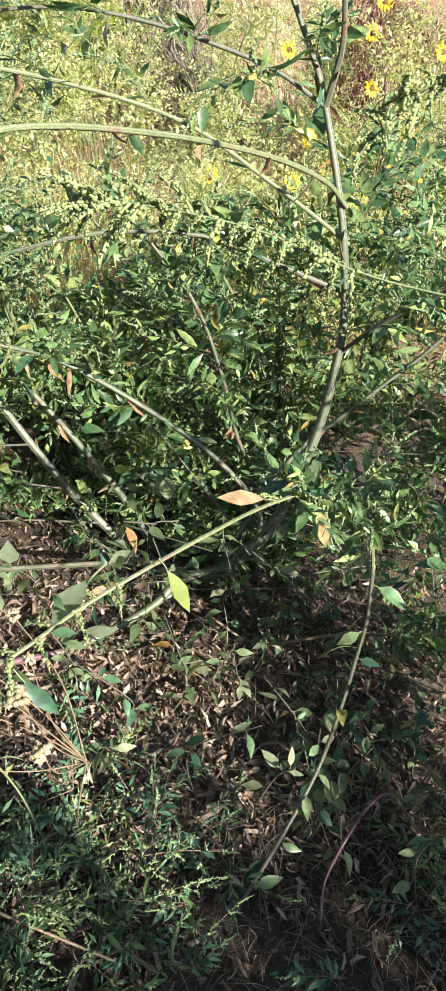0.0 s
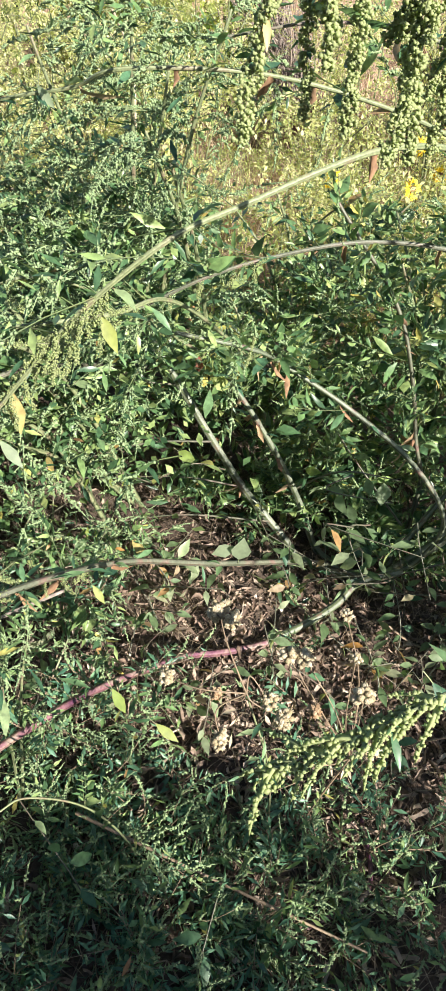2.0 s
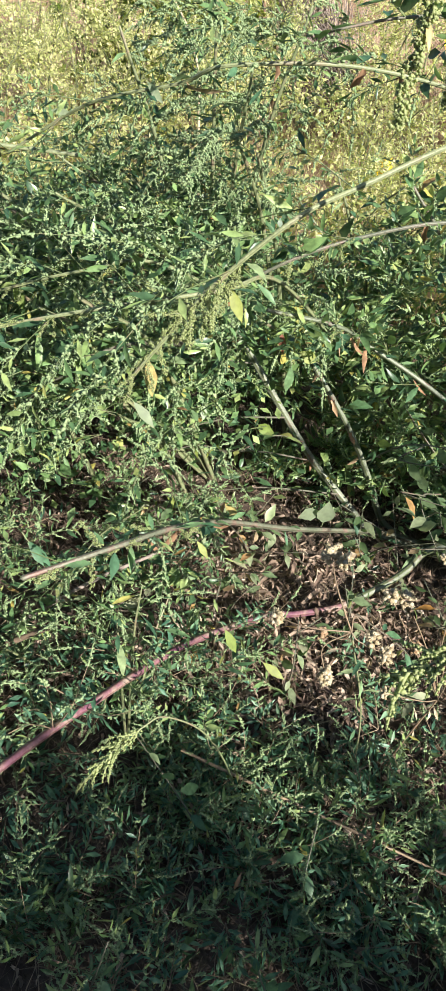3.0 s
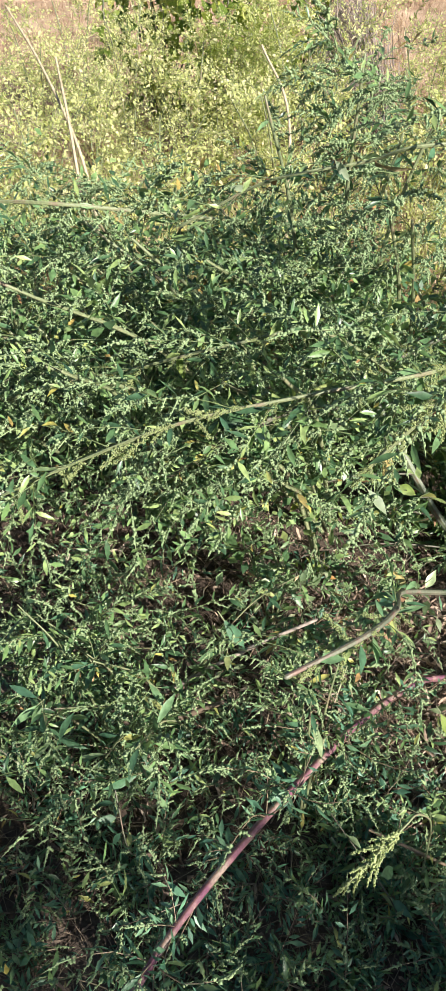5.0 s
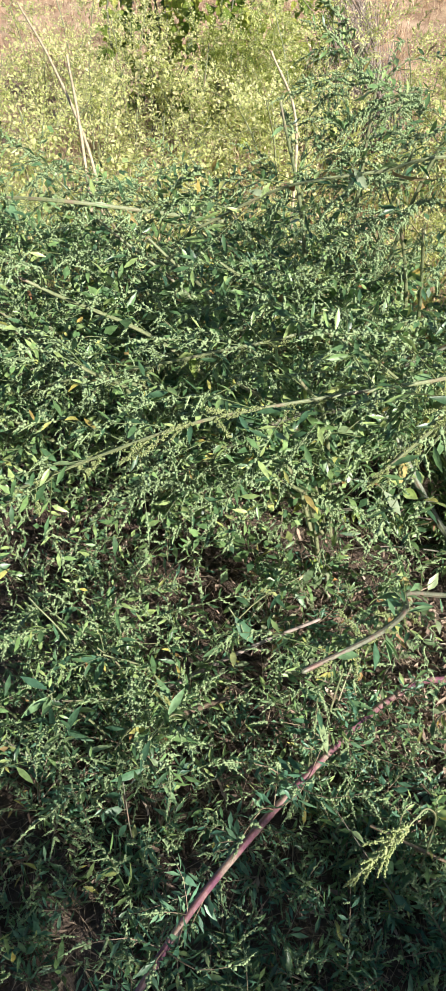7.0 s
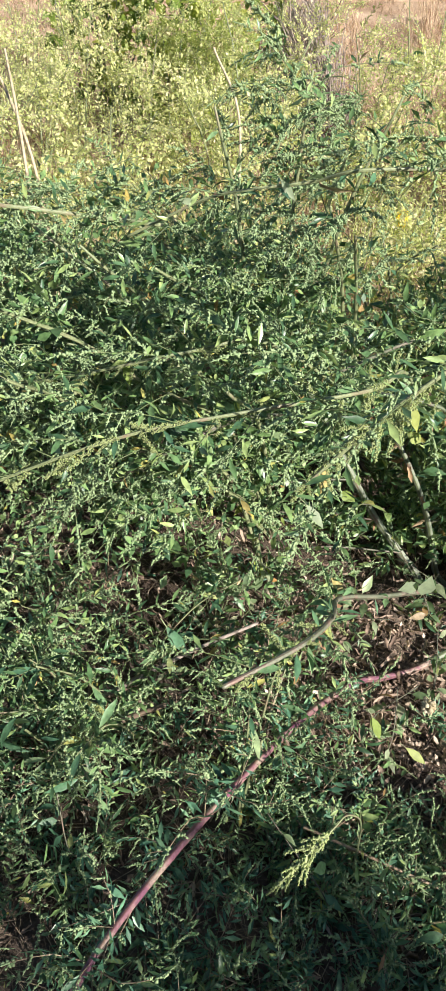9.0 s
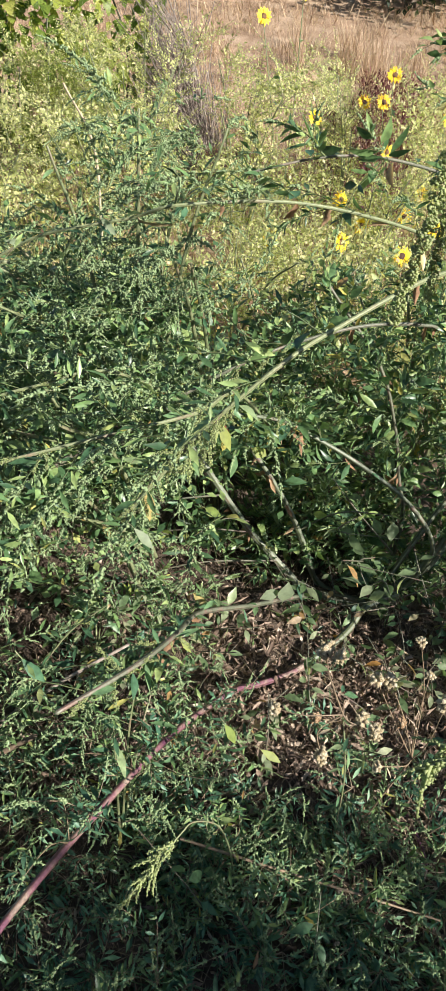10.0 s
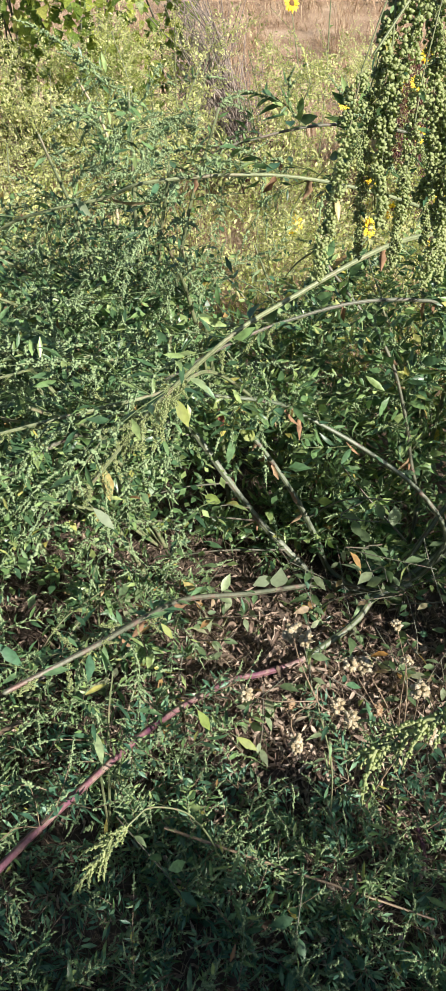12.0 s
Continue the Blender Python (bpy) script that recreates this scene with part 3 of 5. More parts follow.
low_g = limb(bush, "branch", [(-0.231, 1.025, -0.0445), (-0.27, 0.99, -0.043), (-0.35, 0.93, -0.02), (-0.417, 0.866, 0.021), (-0.534, 0.65, 0.146), (-0.64, 0.442, 0.21), (-0.707, 0.302, 0.243), (-0.76, 0.18, 0.26), (-0.80, 0.06, 0.265), (-0.84, -0.08, 0.24)], 0.0078, 0.0045, REDRIB, label="reddish purple stem lying low over the ground")
stem_k = limb(bush, "branch", [CROWN, (0.139, 1.42, 0.173), (0.258, 1.48, 0.286), (0.359, 1.5, 0.382), (0.438, 1.5, 0.473), (0.56, 1.5, 0.65)], 0.007, 0.004, RIB)
arch_l = limb(bush, "branch", [(0.228, 1.36, 0.50), (0.291, 1.3, 0.592), (0.373, 1.25, 0.672), (0.445, 1.2, 0.739), (0.6, 1.1, 0.82)], 0.0045, 0.0028, TANRIB)
stem_s = limb(bush, "stem", [CROWN, (0.045, 1.46, -0.10), (0.06, 1.48, 0.09), (0.02, 1.46, 0.23), (-0.022, 1.46, 0.394), (-0.09, 1.46, 0.56), (-0.241, 1.45, 0.754)], 0.0065, 0.0035, TANRIB)
for ln, gap, me, t0 in ((main, 0.14, LEAFY, 0.6), (fork, 0.10, LEAFY, 0.2), (arch_near, 0.09, FROND, 0.7), (arch_b, 0.10, LEAFY, 0.2), (arch_c, 0.12, LEAFY, 0.6), (arch_u, 0.07, FROND, 0.3), (arch_v, 0.11, LEAFY, 0.2), (stem_d, 0.10, LEAFY, 0.92), (stem_e, 0.12, LEAFY, 0.75), (low_f, 0.05, FROND, 0.5), (low_g, 0.07, HERBS, 0.25), (stem_k, 0.065, LEAFY, 0.4), (arch_l, 0.085, LEAFY, 0.2), (stem_s, 0.05, LEAFY, 0.4)):
    dress(bush, ln, rb, gap, me, t0, size=(0.4, 0.75) if ln is low_f else (0.7, 1.1))
for ln, k, t0, t1 in ((main, 22, 0.3, 1), (arch_near, 8, 0.2, 0.95), (arch_b, 16, 0.1, 1), (arch_c, 14, 0.45, 0.95), (arch_u, 14, 0.1, 0.9), (arch_v, 14, 0, 1), (stem_e, 12, 0.4, 1), (low_f, 34, 0.32, 1), (fork, 10, 0, 1)):
    leaves_on(bush, ln, rb, k, 0.034 if ln is low_f else 0.042, LEAF_BIG, t0, t1, LANCE + RHOMB[:2])
hang(bush, arch_near, rb, 0.012, SHORT, 0.74, 1.0, (0.5, 1.0), 0.7, 0.6)
hang(bush, low_f, rb, 0.03, SHORT, 0.6, 1.0, (0.4, 0.8), 0.7, 0.3)
hang(bush, arch_b, rb, 0.03, SHORT, 0.6, 1.0, (0.5, 0.9), 0.7, 0.6)
hang(bush, arch_c, rb, 0.03, SHORT, 0.7, 1.0, (0.5, 0.9), 0.7, 0.6)
WILTED = plant_material("wilted_leaf", [(0, (0.16, 0.075, 0.04)), (0.5, (0.30, 0.18, 0.10)), (1, (0.44, 0.33, 0.20))], rough=0.8, thin=0.2, bump=0.6)
CURLED = [leaf_shape((0.03, 0.16, 0.13, 0.20, 0.02), b, f) for b, f in ((1.3, 1.3), (-1.1, 1.2), (0.6, 2.2), (1.8, 0.8))]
wilted = [Soup().many(tv, tf, [np.eye(3)], [(0, 0, 0)]).mesh("wilted_leaf", [WILTED]) for tv, tf in CURLED]
for ln, k, t0, t1 in ((main, 14, 0.12, 0.7), (stem_d, 7, 0.5, 1.0), (stem_e, 10, 0.4, 1.0), (arch_c, 8, 0.3, 0.9), (arch_near, 5, 0.05, 0.5), (arch_b, 6, 0, 0.9), (arch_u, 5, 0.2, 0.9), (low_f, 4, 0.3, 0.9), (stem_s, 6, 0.3, 0.9)):
    for i in range(k):
        p = ln[int((t0 + (t1 - t0) * rb.random()) * (len(ln) - 1))]
        part("wilted_leaf", wilted[rb.integers(4)], bush, m=pose_of(leaf_turn((rb.normal(), rb.normal(), -1.5), rb), p, rb.uniform(0.018, 0.036)))
# thin bare twigs between the leaning stems
for kn in ([(-0.46, 1.38, 0.2), (-0.6, 1.33, 0.205), (-0.74, 1.28, 0.17)], [(-0.30, 1.36, 0.0), (-0.5, 1.30, 0.03), (-0.66, 1.26, 0.01)], [(-0.25, 1.36, 0.11), (-0.15, 1.33, 0.20), (-0.02, 1.30, 0.22)], [(-0.38, 1.38, 0.08), (-0.52, 1.33, 0.12), (-0.70, 1.31, 0.10)], [(0.02, 1.36, 0.05), (-0.1, 1.42, 0.16), (-0.2, 1.44, 0.28)], [(-0.55, 1.4, 0.33), (-0.68, 1.32, 0.36), (-0.80, 1.26, 0.33)]):
    ln = limb(bush, "twig", kn, 0.0028, 0.0012, TANRIB, sides=6)
    leaves_on(bush, ln, rb, 4, 0.036, LEAF_BIG, 0.3, 1.0, LANCE + RHOMB[:1])


# ---- masses of shoots, plant by plant ----
def cloud(rng, n, box, top, low=0.0, clump=5):
    """Spots in loose clumps in a box whose upper limit follows top(x, y)."""
    out = []
    while len(out) < n:
        x, y = rng.uniform(box[0], box[1]), rng.uniform(box[2], box[3])
        z0, z1 = float(ground_z(x, y)) + low, top(x, y)
        if z1 > z0:
            c = np.array([x, y, z0 + (z1 - z0) * rng.random() ** 0.7])
            out += [tuple(c + rng.normal(0, 0.045, 3) * (1.4, 1.2, 0.8)) for _ in range(clump)]
    return out[:n]


def plant(label, x, y, tops, rng, spots, meshes, size=(0.8, 1.25), r=0.007, kind="goosefoot_plant", cat="weed", mats=None, spread=0.7, lean=(0.0, 0.0), up=0.7, inner=0):
    """A weed: stems that rise from one foot and arch over, with shoots around them."""
    z = float(ground_z(x, y))
    th = empty(kind, (x, y, z), label, cat, "weeds")
    for q in tops:
        q = np.array(q)
        mid = np.array([x, y, z]) * 0.45 + q * 0.55 + np.array([0, 0, 0.15 * abs(q[2] - z)])
        ln = limb(th, "stem", [(x, y, z - 0.02), tuple(mid), tuple(q)], r, r * 0.4, mats or YOUNG, sides=6, per=6)
        dress(th, ln, rng, 0.10, meshes, 0.35, size=size)
        if kind == "goosefoot_plant":
            leaves_on(th, ln, rng, 5, 0.048, LEAF_BIG, 0.35, 1.0, LANCE)
    scatter(th, "shoot", meshes, spots, rng, up, spread, size, lean)
    if inner:
        # old shaded leaves inside the plant
        c = np.array(spots)[rng.integers(len(spots), size=inner)] + rng.normal(0, 0.06, (inner, 3)) + (np.array([0.03, 0.10, -0.12]) if kind == "goosefoot_plant" else np.zeros(3))
        c = c[c[:, 2] > z + 0.02]
        core = Soup().many(*DIAMOND, [leaf_turn(rng.normal(size=3), rng) * rng.uniform(0.018, 0.036) for _ in c], c)
        part("inner_leaves", core.mesh("inner_leaves", [LEAF if kind == "goosefoot_plant" else PALE_WEED]), th, kind="stuff")
    return th


def left_top(x, y):
    return 0.41 + 0.43 * clamp((y - 0.75) / 0.8, 0, 1) - 0.2 * clamp(x + 0.55, 0, 1) - 0.24 * clamp((y - 1.55) / 0.7, 0, 1)


rp = np.random.default_rng(31)
for x0, x1, y0, y1, n in ((-1.0, -0.58, 0.95, 1.5, 130), (-1.5, -0.95, 0.9, 1.5, 130), (-1.95, -1.45, 1.0, 1.65, 90), (-1.0, -0.5, 1.45, 1.95, 85), (-1.55, -1.0, 1.45, 1.95, 85), (-2.3, -1.5, 1.6, 2.3, 70), (-1.5, -0.6, 1.95, 2.35, 70)):
    xm, ym = (x0 + x1) / 2, (y0 + y1) / 2 + 0.2
    tops = [(rp.uniform(x0 - 0.25, x1 - 0.1), rp.uniform(y0 - 0.2, y1 - 0.1), left_top(xm, ym) * rp.uniform(0.7, 1.05)) for _ in range(7)]
    plant("goosefoot weed with dense green seed spikes on arching stems", xm + 0.15, ym, tops, rp, cloud(rp, int(n * 0.85), (x0, x1, y0, y1), left_top, 0.28 if x1 > -0.7 else 0.16), SEEDY[:6] + FROND + FROND + LEAFY[:3], size=(0.75, 1.2), spread=0.55, lean=(-0.7, -0.45), up=0.25, inner=1500)
# heavy dark seed panicles that nod over the mass
for cx, cy, cz, n in ((-1.30, 1.42, 0.78, 14), (-1.12, 1.05, 0.60, 12), (-0.80, 0.95, 0.46, 12), (-0.62, 1.35, 0.86, 10), (-1.6, 1.3, 0.72, 8)):
    th = plant("goosefoot weed whose dense dark seed panicles nod over its neighbours", cx + 0.15, cy + 0.3, [(cx, cy + 0.05, cz), (cx + 0.06, cy, cz - 0.04)], rp, [(cx + rp.normal(0, 0.075), cy + rp.normal(0, 0.06), cz + rp.normal(0, 0.05)) for _ in range(n)], PANICLE, size=(0.8, 1.2), spread=0.4, lean=(-0.5, -0.4), up=0.2)


def back_top(x, y):
    return 0.55 + 0.16 * clamp(y - 1.6, 0, 1) + 0.10 * math.sin(5 * x)


for x0, x1, y0, y1, n in ((-0.6, -0.1, 1.5, 2.1, 105), (-0.1, 0.35, 1.55, 2.1, 95), (0.35, 0.85, 1.45, 2.1, 90), (-0.6, 0.0, 2.1, 2.5, 45), (0.0, 0.7, 2.1, 2.5, 45), (0.8, 1.4, 1.4, 2.4, 30)):
    xm, ym = (x0 + x1) / 2, (y0 + y1) / 2
    tops = [(rp.uniform(x0, x1), rp.uniform(y0, y1), back_top(xm, ym) * rp.uniform(0.7, 1.0)) for _ in range(6)]
    # sun-coloured leaf copies, left off the right-hand plants that should look shaded
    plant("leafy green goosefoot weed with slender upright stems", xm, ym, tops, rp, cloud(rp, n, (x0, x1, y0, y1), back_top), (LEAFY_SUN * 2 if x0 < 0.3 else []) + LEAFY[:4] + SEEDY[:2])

# a dense dark crest of seed heads
plant("goosefoot weed whose crest of dense seed heads stands over the others", -0.72, 1.66, [(-0.9, 1.55, 1.0), (-0.7, 1.6, 1.08), (-0.5, 1.6, 1.05), (-0.6, 1.5, 0.95)], rp, cloud(rp, 48, (-0.86, -0.5, 1.55, 1.85), lambda x, y: 1.05, 0.85), SEEDY[:4] + PANICLE, lean=(-0.6, -0.3), up=0.2)

# paler weeds behind the bush
for i in range(40):
    x0 = -3.4 + (i % 8) * 0.66
    y0 = 2.5 + (i // 8) * 0.8
    h = 0.40 + 0.13 * (i // 8) + 0.12 * rp.random()
    if y0 > 5.5 and -1.9 < x0 < -0.1:
        continue
    if x0 < -1.2 and y0 > 3:
        h += 0.08
    if -1.5 < x0 < -0.1 and y0 > 4.0:
        h += 0.22
    if x0 > -0.1 and y0 > 3.5:
        h = 0.42 if y0 < 4.8 else 0.70 + 0.15 * rp.random()
    if -0.8 < x0 < 0 and 4.0 < y0 < 5.5:
        h = 0.82 + 0.1 * rp.random()
    tops = [(x0 + rp.uniform(0, 0.6), y0 + rp.uniform(0, 0.7), h * rp.uniform(0.8, 1.1)) for _ in range(3)]
    plant("pale yellowish green weed in full sun", x0 + 0.3, y0 + 0.4, tops, rp, cloud(rp, 14, (x0, x0 + 0.7, y0, y0 + 0.8), lambda x, y: h, 0.1, 2), PALE, kind="pale_weed", size=(0.8, 1.3), inner=750)

# ---- boughs that cross the view close by ----
for kn, r0, r1, mt, gap, me in (
        ([(-0.35, 1.30, 0.45), (-0.45, 0.95, 0.72), (-0.519, 0.8, 0.756), (-0.7, 0.7, 0.745), (-0.855, 0.65, 0.712), (-1.013, 0.62, 0.639), (-1.2, 0.60, 0.53)], 0.0036, 0.002, YOUNG, 0.052, FROND),
        ([(-0.5, 1.35, 0.45), (-0.7, 1.15, 0.65), (-0.85, 1.05, 0.656), (-1.047, 1.01, 0.6), (-1.226, 1.0, 0.546), (-1.40, 1.0, 0.46)], 0.0036, 0.002, YOUNG, 0.045, FROND + LEAFY[:4]),
        ([(-0.6, 1.3, 0.42), (-0.75, 1.05, 0.52), (-0.831, 0.97, 0.496), (-0.921, 0.98, 0.427), (-1.01, 0.99, 0.34)], 0.006, 0.003, TANRIB, 0.05, LEAFY),
        ([(-1.0, 1.5, 0.75), (-1.268, 1.3, 0.814), (-1.46, 1.3, 0.807), (-1.6, 1.3, 0.78)], 0.005, 0.003, YOUNG, 0.06, FROND)):
    ln = limb(bush, "branch", kn, r0, r1, mt, sides=8)
    dress(bush, ln, rb, gap, me, 0.15)
    hang(bush, ln, rb, 0.03, SHORT, 0.25, 1.0, (0.5, 1.0), 0.7, 0.6)
    leaves_on(bush, ln, rb, 10, 0.045, LEAF_BIG, 0.2, 1, LANCE + RHOMB[:1])

rn = np.random.default_rng(41)
near_plant = empty("goosefoot_plant", (0.75, 0.62, float(ground_z(0.75, 0.62))), "tall goosefoot weed whose pale seed panicles hang over the path", "weed", "weeds")
foot = (0.75, 0.62, float(ground_z(0.75, 0.62)) - 0.02)
limb(near_plant, "stem", [foot, (0.74, 0.6, 0.5), (0.68, 0.56, 1.0), (0.62, 0.52, 1.42)], 0.015, 0.007, RIB)
# shoots mostly out of view, added towards the sun to shade crown and litter
scatter(near_plant, "shoot", LEAFY + SEEDY[:3], [(rn.uniform(0.5, 1.2), rn.uniform(0.35, 0.95), rn.uniform(0.05, 0.5)) for _ in range(36)] + [(rn.uniform(0.6, 1.35), rn.uniform(-0.1, 0.55), rn.uniform(0.1, 0.5)) for _ in range(7)] + [(rn.uniform(0.9, 1.45), rn.uniform(0.3, 0.95), rn.uniform(0.4, 0.95)) for _ in range(34)], rn, 0.6, 0.9, (0.9, 1.4))
scatter(near_plant, "shoot", LEAFY, [(rn.uniform(0.42, 0.85), rn.uniform(0.55, 1.0), rn.uniform(0.18, 0.55)) for _ in range(20)] + [(rn.uniform(0.48, 0.95), rn.uniform(0.22, 0.62), rn.uniform(0.66, 1.02)) for _ in range(10)], rn, 0.6, 0.9, (1.0, 1.5))
high = limb(near_plant, "branch", [(0.62, 0.52, 1.40), (0.35, 0.45, 1.50), (0.12, 0.52, 1.52), (-0.04, 0.56, 1.47), (-0.16, 0.53, 1.375), (-0.225, 0.495, 1.305), (-0.275, 0.47, 1.235)], 0.003, 0.001, YOUNG)
# strands in a loose curtain, each from its own side twig
for k, (x, top, tip) in enumerate(((-0.283, 1.226, 1.051), (-0.273, 1.208, 1.06), (-0.26, 1.279, 1.098), (-0.233, 1.22, 1.057), (-0.222, 1.303, 1.122), (-0.212, 1.232, 1.049), (-0.2, 1.208, 1.039), (-0.178, 1.22, 1.041), (-0.166, 1.196, 1.037), (-0.153, 1.232, 1.069), (-0.132, 1.232, 1.072), (-0.115, 1.232, 1.087), (-0.198, 1.374, 1.194), (-0.245, 1.362, 1.182), (-0.233, 1.315, 1.134), (-0.174, 1.291, 1.11))):
    y = 0.465 + 0.6 * (x + 0.29) + rn.normal(0, 0.012)
    j = int(np.argmin(np.abs(high[:, 0] - (x + 0.04)) + 0.3 * np.abs(high[:, 2] - top - 0.03)))
    root = high[j]
    limb(near_plant, "twig", [tuple(root), ((root[0] + x) / 2, y, max(root[2], top) + 0.004), (x, y, top)], 0.0009, 0.0006, [STEM_YOUNG, STEM_YOUNG], sides=5, ribs=False, per=5)
    part("seed_strand", LONG[k % 4], near_plant, m=pose_of(aim((rn.normal(0, 0.08), rn.normal(0, 0.08), 1), rn.random() * 6.28), (x, y, top), (top - tip) / (0.13, 0.15, 0.12, 0.14)[k % 4]))
    for q in (0.25,):
        part("seed_strand", SHORT[rn.integers(4)], near_plant, m=pose_of(aim((rn.normal(0, 0.5), rn.normal(0, 0.4), 1), rn.random() * 6.28), (x, y, top - (top - tip) * q), rn.uniform(0.5, 0.8)))
leaves_on(near_plant, high, rn, 6, 0.03, LEAF_BIG, 0.6, 1.0, LANCE)
haze = limb(near_plant, "branch", [(0.69, 0.57, 0.80), (0.45, 0.53, 0.92), (0.25, 0.51, 0.955), (0.182, 0.50, 0.972), (0.113, 0.47, 1.005), (0.034, 0.45, 1.022), (0.0, 0.45, 1.015)], 0.0011, 0.0007, [SHOOT, SHOOT])
spikes_on(near_plant, haze, rn, 44, 0.5, 1.0, (0.35, 0.75), 0.5, 1.0, 0.7)
dark_sp = limb(near_plant, "branch", [(0.66, 0.55, 1.15), (0.40, 0.50, 1.13), (0.27, 0.48, 1.105), (0.215, 0.47, 1.093), (0.175, 0.45, 1.062)], 0.0011, 0.0007, [SHOOT, SHOOT])
spikes_on(near_plant, dark_sp, rn, 24, 0.45, 1.0, (0.3, 0.65), 0.5, 1.0, 0.7)

thin = empty("slender_weed", (0.10, 0.50, float(ground_z(0.10, 0.50))), "slender leaning weed that arches over into a yellowish green seed spray", "weed", "weeds")
tl = limb(thin, "stem", [(0.10, 0.50, float(ground_z(0.10, 0.5))), (0.13, 0.547, -0.115), (0.193, 0.647, -0.06), (0.248, 0.747, 0.0), (0.275, 0.79, 0.129), (0.286, 0.80, 0.255), (0.29, 0.80, 0.34), (0.284, 0.80, 0.435)], 0.0042, 0.0032, TANRIB, sides=8)
spray = limb(thin, "bough", [(0.284, 0.80, 0.435), (0.27, 0.80, 0.515), (0.249, 0.79, 0.583), (0.201, 0.74, 0.617), (0.151, 0.67, 0.644), (0.116, 0.60, 0.674), (0.085, 0.53, 0.701), (0.045, 0.455, 0.722), (-0.007, 0.40, 0.715), (-0.04, 0.35, 0.714), (-0.085, 0.325, 0.69), (-0.155, 0.29, 0.655), (-0.225, 0.272, 0.61)], 0.0027, 0.0013, YOUNG, label="smooth yellowish green bough")
dress(thin, spray, rn, 0.022, LEAFY, 0.08, 0.34, 0.2, (0.45, 0.7))
spikes_on(thin, spray, rn, 26, 0.84, 1.0, (0.75, 1.15), 1.0, 0.7)
spikes_on(thin, spray, rn, 9, 0.62, 0.84, (0.4, 0.75), 0.2, 0.9)
spikes_on(thin, spray, rn, 6, 0.22, 0.36, (0.6, 0.9), 0.3, 0.9)
leaves_on(thin, spray, rn, 9, 0.030, LEAF_BIG, 0.6, 0.92, LANCE + RHOMB[:1])
leaves_on(thin, spray, rn, 16, 0.052, LEAF_BIG, 0.12, 0.34, LANCE + RHOMB)
leaves_on(thin, tl, rn, 16, 0.046, LEAF_BIG, 0.1, 1.0)

# foliage low round the crown of the bush
scatter(bush, "shoot", LEAFY, cloud(rb, 45, (-0.4, 0.4, 1.42, 1.64), lambda x, y: 0.3), rb, 0.6, 0.9, (0.7, 1.1))
scatter(bush, "shoot", LEAFY, cloud(rb, 60, (0.12, 0.75, 1.05, 1.5), lambda x, y: 0.32), rb, 0.6, 0.9, (0.7, 1.1))
scatter(bush, "shoot", LEAFY, cloud(rb, 8, (-0.6, 0.15, 1.0, 1.5), lambda x, y: 0.0), rb, 0.6, 0.9, (0.6, 1.0))
scatter(bush, "shoot", LEAFY, cloud(rb, 60, (-0.65, 0.12, 1.42, 1.72), lambda x, y: 0.36), rb, 0.6, 0.9, (0.7, 1.15))
scatter(bush, "shoot", LEAFY[:6], cloud(rb, 48, (-0.55, 0.12, 1.38, 1.58), lambda x, y: 0.06), rb, 0.9, 0.8, (0.75, 1.2))
for k in range(4):
    x0, y0 = -1.05 + 0.12 * k + rp.normal(0, 0.03), rp.uniform(0.80, 1.02)
    z0 = float(ground_z(x0, y0))
    tops = [(x0 + rp.normal(0, 0.10), y0 + rp.normal(-0.05, 0.10), z0 + rp.uniform(0.16, 0.34)) for _ in range(3)]
    plant("low leafy goosefoot shoot with bright pointed leaves under the bush", x0, y0, tops, rp, [(x0 + rp.normal(0, 0.10), y0 + rp.normal(0, 0.10), z0 + rp.uniform(0.06, 0.26)) for _ in range(6)], LEAFY[:4] + FROND, (0.55, 0.95), 0.0025, spread=1.1)
for k in range(7):
    x0, y0 = -1.3 + 0.1 * k + rp.normal(0, 0.05), rp.uniform(0.42, 0.7)
    z0 = float(ground_z(x0, y0))
    tops = [(x0 + rp.normal(-0.05, 0.15), y0 + rp.normal(-0.1, 0.15), z0 + rp.uniform(0.2, 0.42)) for _ in range(3)]
    plant("low goosefoot weed with light green seed sprays over litter", x0, y0, tops, rp, [(x0 + rp.normal(0, 0.12), y0 + rp.normal(0, 0.12), z0 + rp.uniform(0.05, 0.3)) for _ in range(8)], SEEDY[:4] + FROND, (0.6, 1.0), 0.003, spread=1.2)

# leaves that stand out by size or hue
YELLOW = plant_material("yellow_green_leaf", [(0, (0.24, 0.33, 0.08)), (1, (0.36, 0.40, 0.11))], mottle=0.2)
TAN = plant_material("tan_leaf", [(0, (0.42, 0.32, 0.14)), (1, (0.52, 0.36, 0.20))], mottle=0.35)
GREY = plant_material("grey_green_leaf", [(0, (0.26, 0.33, 0.20)), (1, (0.36, 0.42, 0.28))], mottle=0.15)
RED = plant_material("red_leaf", [(0, (0.26, 0.13, 0.06)), (1, (0.24, 0.08, 0.05))], mottle=0.3)
rl = np.random.default_rng(45)


